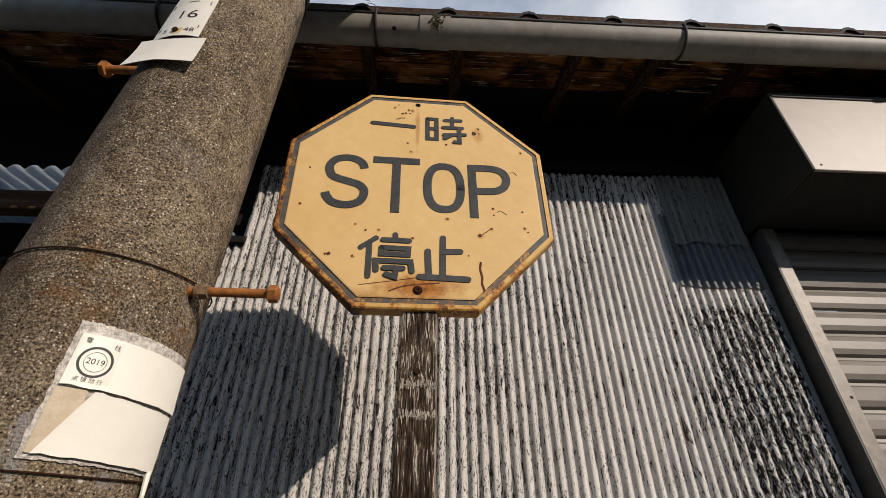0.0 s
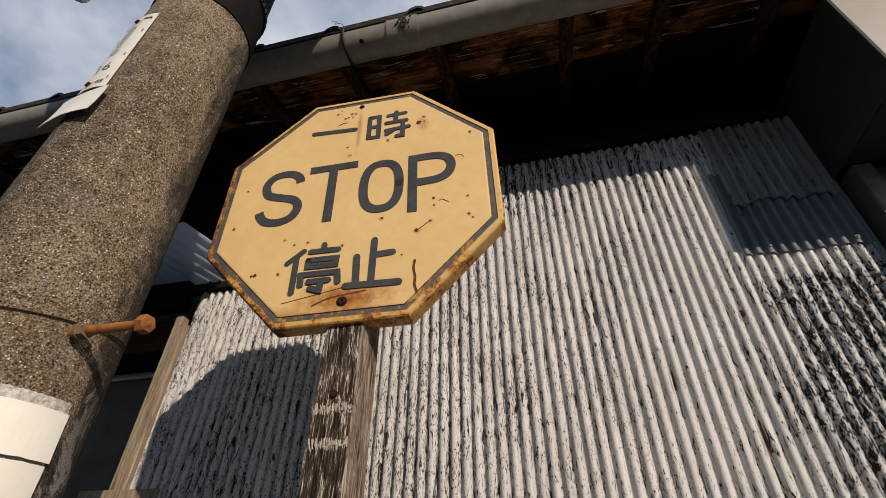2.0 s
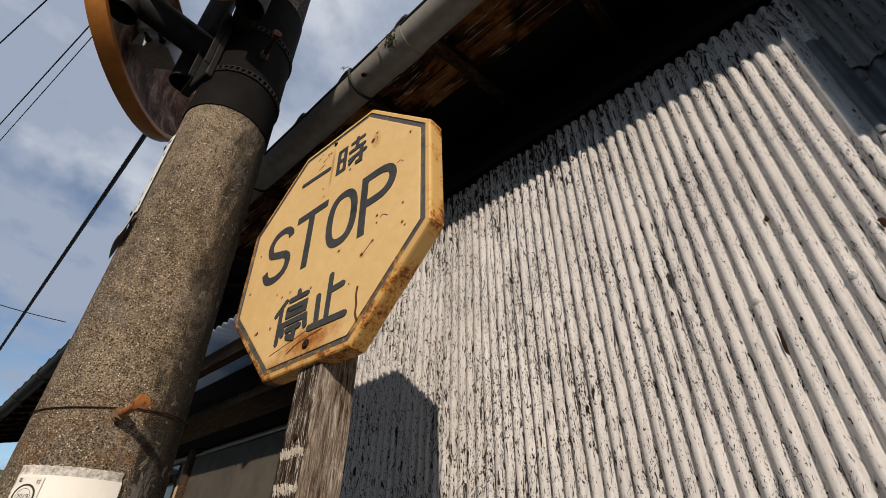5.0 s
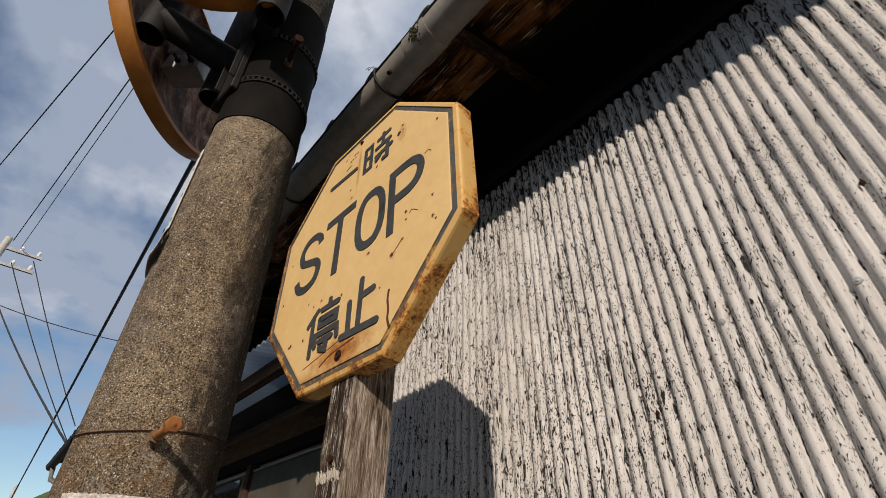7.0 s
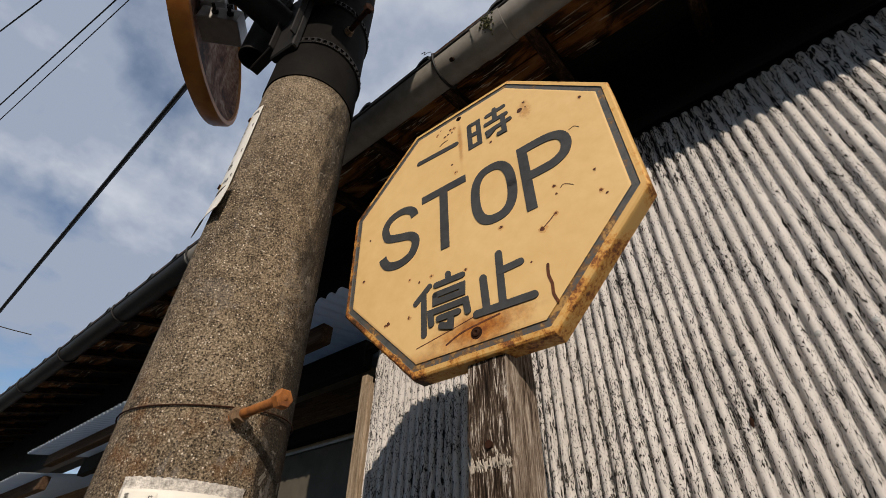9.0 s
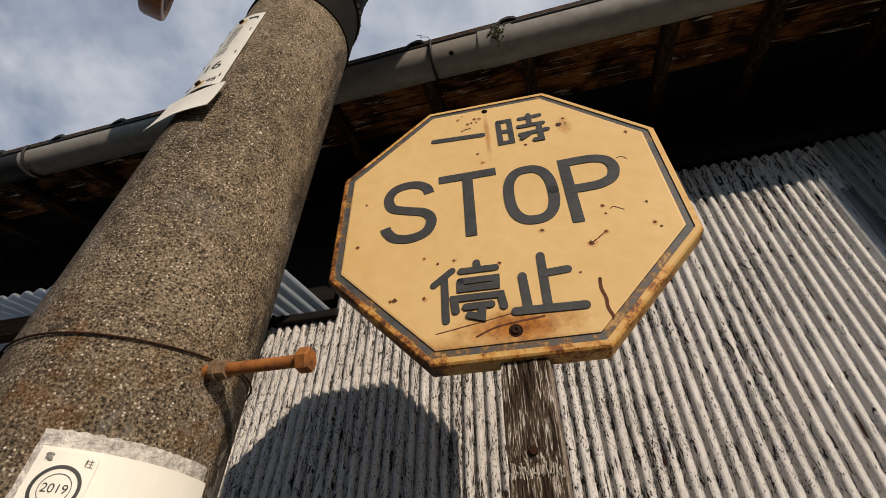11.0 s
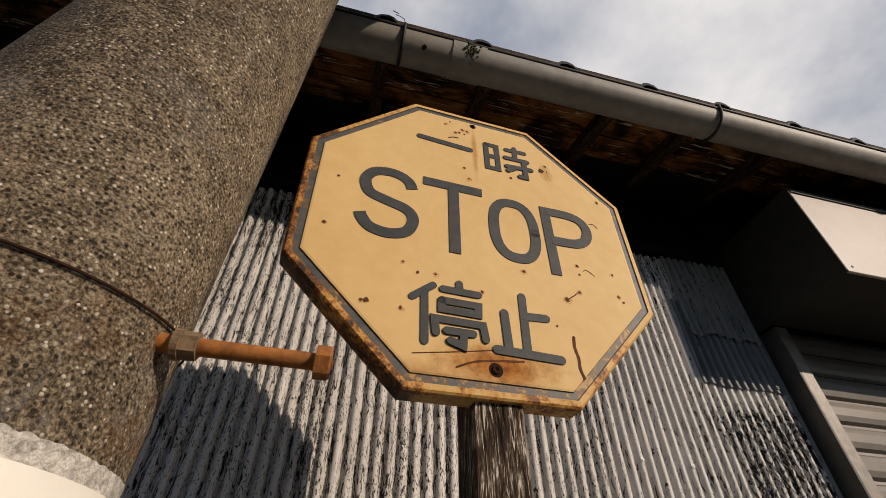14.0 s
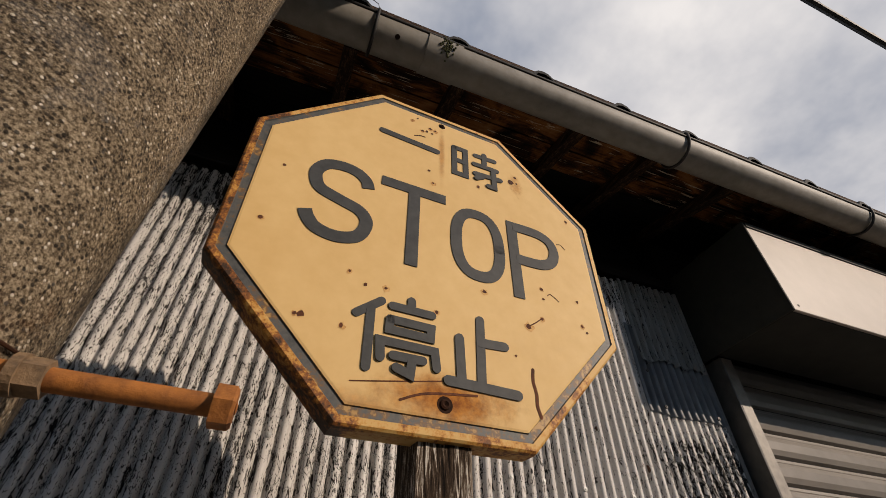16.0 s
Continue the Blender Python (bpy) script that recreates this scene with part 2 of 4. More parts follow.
    pit = m.math("MULTIPLY", m.step(sep.outputs[2], 0.70, 0.76), m.step(cell_d, 0.30, 0.55, True))
    c = m.mix(pick, base, light)
    c = m.mix(m.math("MULTIPLY", pit, 0.9), c, (0.014, 0.010, 0.007))
    chip_c = m.cells(48, "Color"); chip_d = m.cells(48, "Distance")
    sep2 = m.n("ShaderNodeSeparateColor"); m.link(chip_c, sep2.inputs[0])
    chip = m.math("MULTIPLY", m.step(sep2.outputs[0], 0.975, 0.98), m.step(chip_d, 0.10, 0.17, True))
    c = m.mix(chip, c, (0.68, 0.64, 0.57))
    ring = m.step(m.math("ABSOLUTE", m.math("SUBTRACT", m.axis("Z"), 1.925), 0.0), 0.015, 0.13, True)
    stain = m.math("MULTIPLY", ring, m.step(m.noise(11, 5, 0.65), 0.48, 0.62))
    c = m.mix(m.math("MULTIPLY", stain, 0.55), c, (0.20, 0.080, 0.018))
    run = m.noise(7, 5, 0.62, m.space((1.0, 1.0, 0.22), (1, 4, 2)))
    # west flank: grime streaks, with that side's shade painted in too
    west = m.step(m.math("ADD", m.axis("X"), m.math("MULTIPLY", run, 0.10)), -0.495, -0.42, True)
    grime_shade = m.math("MULTIPLY", m.math("MAXIMUM", m.math("MULTIPLY", m.step(run, 0.58, 0.74), 0.3), m.math("MULTIPLY", west, 0.95)), 0.6)
    c = m.mix(grime_shade, c, (0.030, 0.024, 0.018))
    # back-right side: black stain, with shade past the sun's edge painted in
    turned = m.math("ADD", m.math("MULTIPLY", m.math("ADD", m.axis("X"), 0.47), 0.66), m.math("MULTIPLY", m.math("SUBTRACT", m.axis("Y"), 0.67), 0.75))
    stain_shade = m.step(m.math("ADD", turned, m.math("MULTIPLY", m.math("SUBTRACT", m.noise(9, 6, 0.72, m.space((1, 1, 0.35), (2, 7, 1)), 0.5), 0.5), 0.22)), 0.074, 0.115)
    c = m.mix(m.math("MULTIPLY", stain_shade, 0.82), c, (0.014, 0.012, 0.009))
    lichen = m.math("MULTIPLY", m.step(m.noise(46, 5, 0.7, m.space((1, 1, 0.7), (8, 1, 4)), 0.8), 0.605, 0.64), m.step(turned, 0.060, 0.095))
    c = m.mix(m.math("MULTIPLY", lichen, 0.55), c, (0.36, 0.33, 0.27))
    foot = m.step(m.axis("Z"), 1.74, 1.92, True)
    lime = m.math("MULTIPLY", m.step(m.noise(12, 7, 0.75, m.space((1, 1, 0.8), (5, 2, 8)), 0.6), 0.56, 0.60), m.math("MULTIPLY", m.math("ADD", m.math("MULTIPLY", foot, 0.75), 0.16), 0.9))
    c = m.mix(lime, c, (0.34, 0.32, 0.30))
    m.color(c)
    h = m.math("ADD", m.math("MULTIPLY", cell_d, -0.7), m.math("MULTIPLY", mid, 0.6))
    m.bump(m.math("ADD", h, m.math("MULTIPLY", m.noise(420, 5, 0.7), 1.1)), 1.0, 0.0042)
    return m.m


def make_wood(name, a, b, c, grain=(34, 34, 1.6), bump=0.5, rough=0.85, distance=0.003):
    """Weathered timber; grain runs along the axis with the small scale."""
    m = Mat(name, rough, 0.0, 0.2)
    g = m.noise(3.2, 7, 0.72, m.space(grain), 0.35)
    f = m.noise(14, 6, 0.7, m.space(grain))
    s = m.math("ADD", m.math("MULTIPLY", g, 0.6), m.math("MULTIPLY", f, 0.4))
    m.color(m.ramp(s, [(0.36, a), (0.50, b), (0.64, c)]))
    m.bump(s, bump, distance)
    return m.m


def make_mirror_back():
    m = Mat("rust_streaked_mirror_back", 0.75, 0.0, 0.15)
    f = m.math("ADD", m.math("MULTIPLY", m.noise(1.0, 5, 0.6, m.space((16, 4.0, 6)), 0.8), 0.7), m.math("MULTIPLY", m.noise(60, 5, 0.7), 0.3))
    m.color(m.ramp(f, [(0.40, (0.026, 0.010, 0.006)), (0.48, (0.12, 0.050, 0.026)), (0.55, (0.21, 0.125, 0.080)), (0.64, (0.35, 0.26, 0.20))]))
    m.bump(m.noise(40, 5), 0.3, 0.002)
    return m.m


def make_post():
    m = Mat("grey_split_timber", 0.92, 0.0, 0.15)
    g = m.noise(1.0, 6, 0.7, m.space((190, 190, 15.0)), 0.9)
    f = m.noise(1.0, 5, 0.7, m.space((560, 560, 46.0)), 0.5)
    patch = m.noise(16, 4, 0.6, m.space((1, 1, 0.5)))
    sm_ = m.math("ADD", m.math("MULTIPLY", g, 0.55), m.math("ADD", m.math("MULTIPLY", f, 0.30), m.math("MULTIPLY", patch, 0.22)))
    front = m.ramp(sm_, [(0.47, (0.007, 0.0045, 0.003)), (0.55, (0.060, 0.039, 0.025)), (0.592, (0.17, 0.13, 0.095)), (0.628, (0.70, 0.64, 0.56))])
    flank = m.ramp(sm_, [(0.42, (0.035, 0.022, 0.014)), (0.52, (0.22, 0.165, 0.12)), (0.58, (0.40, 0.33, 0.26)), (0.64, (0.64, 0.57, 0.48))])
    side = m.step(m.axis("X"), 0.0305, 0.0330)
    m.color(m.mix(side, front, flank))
    m.bump(sm_, 1.0, 0.009)
    return m.m


def make_eave():
    """Bare eave boards: brown with near-black blotches and rain stains, with pale flaking strips."""
    m = Mat("stained_eave_board", 0.85, 0.0, 0.2)
    blot = m.noise(1.0, 5, 0.62, m.space((5.0, 9.0, 9.0)), 0.6)
    grain = m.noise(1.0, 6, 0.7, m.space((6.0, 120.0, 120.0)), 0.4)
    s_ = m.math("ADD", m.math("MULTIPLY", blot, 0.72), m.math("MULTIPLY", grain, 0.28))
    c = m.ramp(s_, [(0.40, (0.003, 0.0015, 0.001)), (0.48, (0.042, 0.016, 0.005)), (0.555, (0.21, 0.078, 0.019)), (0.66, (0.30, 0.15, 0.062))])
    peel = m.math("ADD", m.math("MULTIPLY", m.noise(1.0, 5, 0.65, m.space((7.0, 60.0, 60.0), (4, 1, 2)), 0.8), 0.75), m.math("MULTIPLY", grain, 0.25))
    c = m.mix(m.step(peel, 0.580, 0.605), c, (0.47, 0.38, 0.27))
    m.color(c)
    m.bump(m.math("ADD", s_, peel), 0.7, 0.003)
    return m.m


M_sign, M_rim, M_band = make_sign_paint(), make_rim(), make_band()
M_letter = plain("charcoal_letter_paint", (0.034, 0.036, 0.037), (0.062, 0.064, 0.063), 60, 0.62, 0.0, 0.15, 0.001, 0.25)
M_hole = plain("dark_rusted_bolt", (0.008, 0.005, 0.0035), (0.045, 0.017, 0.008), 90, 0.85, 0.0, 0.2, 0.001, 0.15)
M_spot = plain("rust_spot", (0.018, 0.008, 0.005), (0.15, 0.045, 0.014), 160, 0.9)
M_bloom = plain("orange_rust_bloom", (0.40, 0.17, 0.045), (0.68, 0.41, 0.15), 140, 0.8)
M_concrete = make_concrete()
M_post = make_post()
M_eave = make_eave()
M_pale = make_wood("pale_torn_fibre", (0.30, 0.25, 0.19), (0.55, 0.49, 0.41), (0.72, 0.67, 0.59), (60, 60, 4.0), 0.4)
M_rafter = make_wood("dark_rafter", (0.004, 0.0025, 0.0018), (0.030, 0.014, 0.007), (0.15, 0.085, 0.045), (24, 1.5, 24), 0.6)
M_brown = make_wood("brown_beam", (0.022, 0.012, 0.007), (0.060, 0.033, 0.018), (0.12, 0.075, 0.045), (1.4, 22, 22), 0.5)
# near-black timber: deep shade is put into its colour
M_black = make_wood("shade_black_timber", (0.004, 0.0035, 0.003), (0.010, 0.008, 0.007), (0.018, 0.015, 0.012), (1.6, 20, 20), 0.3)
M_batten = make_wood("weathered_tan_timber", (0.10, 0.070, 0.042), (0.27, 0.20, 0.13), (0.46, 0.38, 0.28), (40, 40, 2.2), 0.8, 0.9, 0.005)
M_lintel = make_wood("brown_lintel_board", (0.060, 0.034, 0.017), (0.17, 0.098, 0.048), (0.27, 0.17, 0.095), (1.6, 22, 22), 0.4)
M_gutter = plain("grey_vinyl_gutter", (0.195, 0.178, 0.150), (0.29, 0.272, 0.238), 26, 0.55, 0.0, 0.15, 0.001, 0.4, 3.0)
M_iron = plain("black_iron", (0.010, 0.010, 0.010), (0.032, 0.028, 0.024), 60, 0.6, 0.3)
M_rust = plain("orange_rust", (0.085, 0.026, 0.007), (0.46, 0.165, 0.030), 55, 0.8, 0.1, 0.6, 0.0015)
M_tile = plain("black_roof_tile", (0.010, 0.010, 0.010), (0.034, 0.033, 0.030), 40, 0.75, 0.0, 0.6, 0.004, 0.3)
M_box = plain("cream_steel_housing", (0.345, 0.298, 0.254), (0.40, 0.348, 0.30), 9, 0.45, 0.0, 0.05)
# grey-green of the housing's unlit faces, with their shade in the colour
M_boxside = plain("shaded_grey_green_housing", (0.017, 0.0175, 0.0145), (0.029, 0.029, 0.024), 14, 0.6, 0.0, 0.08, 0.001, 0.2)
M_slat = plain("cream_shutter_slat", (0.135, 0.117, 0.097), (0.178, 0.156, 0.132), 12, 0.42, 0.0, 0.06, 0.001, 0.3)
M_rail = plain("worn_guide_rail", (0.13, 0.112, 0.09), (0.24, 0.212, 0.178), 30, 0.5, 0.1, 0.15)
# darker copy of the rail colour, for its faces out of the sun
M_raildark = plain("shaded_rail_side", (0.045, 0.042, 0.037), (0.085, 0.08, 0.07), 30, 0.55)
M_plate = plain("white_number_plate", (0.70, 0.67, 0.57), (0.80, 0.77, 0.68), 20, 0.4, 0.0, 0.05)
M_platerust = plain("plate_rust_halo", (0.52, 0.33, 0.11), (0.74, 0.60, 0.36), 90, 0.7)
M_paper = plain("white_wrap_sheet", (0.74, 0.70, 0.61), (0.83, 0.80, 0.71), 12, 0.6, 0.0, 0.15)
M_glue = plain("crusted_adhesive", (0.16, 0.14, 0.115), (0.82, 0.77, 0.69), 150, 0.95, 0.0, 1.0, 0.003)
M_tan = plain("torn_backing", (0.42, 0.34, 0.23), (0.58, 0.49, 0.36), 70, 0.95, 0.0, 0.6)
M_ink = plain("black_print", (0.012, 0.012, 0.012), (0.025, 0.025, 0.025), 80, 0.6)
M_wire = plain("black_wire", (0.012, 0.011, 0.010), (0.03, 0.026, 0.022), 80, 0.6)
M_sleeve = plain("dark_pole_wrap", (0.005, 0.0046, 0.004), (0.013, 0.011, 0.009), 18, 0.85, 0.0, 0.3, 0.001, 0.08)
M_zinc = plain("zinc_steel", (0.30, 0.30, 0.29), (0.46, 0.46, 0.44), 40, 0.5, 0.3)
M_greysteel = plain("grey_painted_steel", (0.009, 0.0085, 0.008), (0.022, 0.020, 0.018), 30, 0.65, 0.0, 0.2, 0.001, 0.2)
M_orange = plain("orange_mirror_rim", (0.30, 0.095, 0.013), (0.52, 0.21, 0.030), 14, 0.5, 0.0, 0.15)
M_mirback = make_mirror_back()
M_cream = plain("cream_plaster", (0.42, 0.32, 0.19), (0.55, 0.43, 0.27), 14, 0.9)
M_moss = plain("moss", (0.03, 0.034, 0.010), (0.10, 0.10, 0.035), 90, 0.95, 0.0, 1.0, 0.004)
M_asphalt = plain("asphalt", (0.042, 0.042, 0.043), (0.075, 0.073, 0.07), 90, 0.9, 0.0, 0.5, 0.003)
M_leaf = plain("far_foliage", (0.030, 0.050, 0.014), (0.085, 0.11, 0.035), 3, 0.9)
M_farwall = plain("far_plaster", (0.40, 0.38, 0.34), (0.50, 0.48, 0.44), 4, 0.9)
M_ceramic = plain("white_porcelain", (0.62, 0.62, 0.60), (0.72, 0.72, 0.70), 10, 0.3)


def make_translucent():
    m = Mat("frosted_corrugated_plastic", 0.45, 0.0, 0.4)
    m.color(m.ramp(m.noise(6, 5, 0.6), [(0.35, (0.52, 0.56, 0.60)), (0.65, (0.66, 0.69, 0.72))]))
    tr = m.n("ShaderNodeBsdfTranslucent")
    tr.inputs["Color"].default_value = (0.72, 0.77, 0.82, 1)
    mx = m.n("ShaderNodeMixShader")
    mx.inputs[0].default_value = 0.72
    m.link(m.b.outputs[0], mx.inputs[1]); m.link(tr.outputs[0], mx.inputs[2])
    m.link(mx.outputs[0], m.t.nodes["Material Output"].inputs["Surface"])
    return m.m


def make_glass():
    m = Mat("dim_window_glass", 0.08, 0.0, 0.6)
    m.color(m.ramp(m.noise(3, 3), [(0.3, (0.030, 0.028, 0.022)), (0.7, (0.055, 0.052, 0.042))]))
    return m.m


M_awning, M_glass = make_translucent(), make_glass()


# ---- building helpers ----
def part(name, bm, material, parent=None, label="", smooth=False):
    me = bpy.data.meshes.new(name)
    bmesh.ops.recalc_face_normals(bm, faces=bm.faces)
    bm.to_mesh(me)
    bm.free()
    if smooth:
        me.shade_smooth()
        me.set_sharp_from_angle(angle=radians(50))
    me.materials.append(material)
    ob = new(name, me)
    if parent is not None:
        ob.parent = parent
    return tagged(ob, label)


def thing(name, m=None, label="", category="", group="", kind=""):
    ob = new(name)
    ob.empty_display_size = 0.05
    if m is not None:
        ob.matrix_world = m
    return tagged(ob, label, category, group, kind)


def box(bm, x0, x1, y0, y1, z0, z1, bevel=0.0, m=None):
    vs = [bm.verts.new((x, y, z)) for x in (x0, x1) for y in (y0, y1) for z in (z0, z1)]
    fs = [bm.faces.new([vs[i] for i in q]) for q in ((0, 1, 3, 2), (4, 6, 7, 5), (0, 4, 5, 1), (2, 3, 7, 6), (0, 2, 6, 4), (1, 5, 7, 3))]
    out = vs
    if bevel:
        es = list({e for f in fs for e in f.edges})
        r = bmesh.ops.bevel(bm, geom=es, offset=bevel, segments=1, affect="EDGES")
        out = list({v for f in r["faces"] for v in f.verts} | {v for v in vs if v.is_valid})
    if m is not None:
        bmesh.ops.transform(bm, matrix=m, verts=[v for v in out if v.is_valid])
    return bm


def a_box(*a, **k):
    return box(bmesh.new(), *a, **k)


def tube(bm, pts, radii, seg=16, caps=True, phase=0.0):
    """A round bar along a line of points; radii one number or one each."""
    pts = [Vector(p) for p in pts]
    if not isinstance(radii, (list, tuple)):
        radii = [radii] * len(pts)
    rings = []
    side = None
    for i, p in enumerate(pts):
        d = (pts[min(i + 1, len(pts) - 1)] - pts[max(i - 1, 0)]).normalized()
        if side is None:
            side = d.orthogonal().normalized()
        side = (side - d * side.dot(d)).normalized()
        up = d.cross(side)
        rings.append([bm.verts.new(p + radii[i] * (math.cos(a) * side + math.sin(a) * up)) for a in (2 * math.pi * k / seg + phase for k in range(seg))])
    for r, s in zip(rings, rings[1:]):
        for k in range(seg):
            bm.faces.new((r[k], r[(k + 1) % seg], s[(k + 1) % seg], s[k]))
    if caps:
        bm.faces.new(rings[0][::-1])
        bm.faces.new(rings[-1])
    return bm


def a_tube(pts, radii, **k):
    return tube(bmesh.new(), pts, radii, **k)


def lathe(bm, profile, seg=48, m=None):
    """Turns (radius, height) pairs round z."""
    rings = []
    for r, h in profile:
        if r < 1e-6:
            rings.append([bm.verts.new((0, 0, h))])
        else:
            rings.append([bm.verts.new((r * math.cos(2 * math.pi * k / seg), r * math.sin(2 * math.pi * k / seg), h)) for k in range(seg)])
    for a, b in zip(rings, rings[1:]):
        for k in range(seg):
            j = (k + 1) % seg
            q = [a[k % len(a)], a[j % len(a)], b[j % len(b)], b[k % len(b)]]
            q = list(dict.fromkeys(q))
            if len(q) > 2:
                bm.faces.new(q)
    if m is not None:
        bmesh.ops.transform(bm, matrix=m, verts=bm.verts)
    return bm


def extrude_profile(bm, prof, x0, x1, closed=True, steps=1, sag=None):
    """A (y, z) outline carried along x."""
    rings = []
    for i in range(steps + 1):
        x = x0 + (x1 - x0) * i / steps
        dz = sag(x) if sag else 0.0
        rings.append([bm.verts.new((x, y, z + dz)) for y, z in prof])
    n = len(prof)
    for a, b in zip(rings, rings[1:]):
        for k in range(n if closed else n - 1):
            bm.faces.new((a[k], a[(k + 1) % n], b[(k + 1) % n], b[k]))
    if closed:
        bm.faces.new(rings[0]); bm.faces.new(rings[-1][::-1])
    return bm


def corrugated(x0, x1, z0, z1, y, pitch=PITCH, amp=AMP, thick=0.0012, rows=2, top=None, bottom=None, per=14, flare=0.0):
    """An upright corrugated sheet with real waves and thickness; top, bottom: how far the edge strays at x; flare: how far the foot lifts."""
    n = max(2, int((x1 - x0) / pitch * per))
    vs, fs = [], []
    for layer in (0, 1):
        for i in range(n + 1):
            x = x0 + (x1 - x0) * i / n
            w = amp * (math.cos(2 * math.pi * x / pitch) - 0.22 * math.cos(4 * math.pi * x / pitch))
            zt = z1 + (top(x) if top else 0.0)
            zb = z0 + (bottom(x) if bottom else 0.0)
            for j in range(rows):
                z = zb + (zt - zb) * j / (rows - 1)
                dent = 0.0015 * noise.noise(Vector((x * 5, z * 2.2, y)))
                if flare:
                    dent -= flare * (0.6 + 0.6 * noise.noise(Vector((x * 14, 3, y)))) * math.exp(-(z - zb) / 0.018)
                vs.append((x, y - w + dent + layer * thick, z))
    stride = (n + 1) * rows
    for i in range(n):
        for j in range(rows - 1):
            a = i * rows + j
            q = (a, a + rows, a + rows + 1, a + 1)
            fs.append(q)
            fs.append(tuple(stride + k for k in q[::-1]))
        for j in (0, rows - 1):
            a = i * rows + j
            fs.append((a, stride + a, stride + a + rows, a + rows))
    for i in (0, n):
        for j in range(rows - 1):
            a = i * rows + j
            fs.append((a, a + 1, stride + a + 1, stride + a))
    me = bpy.data.meshes.new("sheet")
    me.from_pydata(vs, [], fs)
    bm = bmesh.new()
    bm.from_mesh(me)
    bpy.data.meshes.remove(me)
    return bm


def ribbon(bm, pts, width, z0=0.0, z1=0.0012, smooth_path=False, caps=True):
    """A flat raised stroke with round ends along a line in the xy plane."""
    pts = [Vector((p[0], p[1])) for p in pts]
    if smooth_path:
        out = []
        for i in range(len(pts) - 1):
            p0, p1, p2, p3 = pts[max(i - 1, 0)], pts[i], pts[i + 1], pts[min(i + 2, len(pts) - 1)]
            for k in range(6):
                t = k / 6
                out.append(0.5 * ((2 * p1) + (p2 - p0) * t + (2 * p0 - 5 * p1 + 4 * p2 - p3) * t * t + (3 * p1 - p0 - 3 * p2 + p3) * t ** 3))
        pts = out + [pts[-1]]
    h = width / 2
    lf, rt = [], []
    for i, p in enumerate(pts):
        a = (p - pts[i - 1]).normalized() if i else (pts[1] - p).normalized()
        b = (pts[i + 1] - p).normalized() if i < len(pts) - 1 else a
        d = (a + b).normalized()
        nn = Vector((-d.y, d.x))
        s = h / max(0.6, nn.dot(Vector((-a.y, a.x))))
        lf.append(p + nn * s); rt.append(p - nn * s)
    loop = list(lf)
    if caps:
        d = (pts[-1] - pts[-2]).normalized(); base = math.atan2(d.y, d.x)
        loop += [pts[-1] + h * Vector((math.cos(base + a), math.sin(base + a))) for a in (1.05, 0.52, 0, -0.52, -1.05)]
    loop += rt[::-1]
    if caps:
        d = (pts[0] - pts[1]).normalized(); base = math.atan2(d.y, d.x)
        loop += [pts[0] + h * Vector((math.cos(base + a), math.sin(base + a))) for a in (1.05, 0.52, 0, -0.52, -1.05)]
    lo = [bm.verts.new((p.x, p.y, z0)) for p in loop]
    hi = [bm.verts.new((p.x, p.y, z1)) for p in loop]
    n = len(lf)
    for k in range(len(loop)):
        j = (k + 1) % len(loop)
        bm.faces.new((lo[k], lo[j], hi[j], hi[k]))
    # the top: quads along the stroke, fans at the ends
    off = n + (5 if caps else 0)
    R = [hi[off + n - 1 - i] for i in range(n)]
    for i in range(n - 1):
        bm.faces.new((hi[i], R[i], R[i + 1], hi[i + 1]))
    if caps:
        bm.faces.new([hi[n - 1]] + [hi[n + k] for k in range(5)] + [R[n - 1]])
        bm.faces.new([R[0]] + [hi[off + n + k] for k in range(5)] + [hi[0]])
    return bm


def text_bm(body, size, width=1.0):
    """Letters of the built-in font as flat faces, centred on the origin."""
    cu = bpy.data.curves.new("writing", "FONT")
    cu.body, cu.size, cu.align_x, cu.align_y = body, size, "CENTER", "CENTER"
    ob = bpy.data.objects.new("writing", cu)
    scene.collection.objects.link(ob)
    me = bpy.data.meshes.new_from_object(ob.evaluated_get(bpy.context.evaluated_depsgraph_get()))
    bm = bmesh.new()
    bm.from_mesh(me)
    bpy.data.objects.remove(ob)
    for v in bm.verts:
        v.co.x *= width
    return bm

# ---- the large structure ----
WALL = 1.43
ground = part("ground", a_box(-260, 260, -260, 260, -0.4, -0.02), M_asphalt, None, "grey asphalt street reaching to the horizon")
tagged(ground, category="ground", kind="structure")
footing = part("pavement", a_box(-12, 6, -0.35, 4.0, -0.019, 0.0), plain("worn_asphalt_apron", (0.040, 0.040, 0.041), (0.070, 0.068, 0.065), 30, 0.9), None, "dark patched asphalt apron along the shed front")
tagged(footing, category="pavement", kind="structure")


def edge_wave(a, seed):
    return lambda x: a * noise.noise(Vector((x * 9, seed, 0))) + a * 0.5 * noise.noise(Vector((x * 37, seed, 4)))


wall = thing("wall_north", pose(0, 0, 0), "corrugated metal shed wall with flaking cream paint", "wall", kind="structure")
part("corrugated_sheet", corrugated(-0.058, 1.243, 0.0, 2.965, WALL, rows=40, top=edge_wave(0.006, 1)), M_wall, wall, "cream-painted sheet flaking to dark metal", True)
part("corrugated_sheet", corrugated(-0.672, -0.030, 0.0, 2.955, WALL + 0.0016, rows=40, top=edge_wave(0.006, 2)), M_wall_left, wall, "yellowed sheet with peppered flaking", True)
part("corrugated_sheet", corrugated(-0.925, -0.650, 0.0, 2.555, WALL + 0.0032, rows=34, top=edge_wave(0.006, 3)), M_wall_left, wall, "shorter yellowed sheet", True)
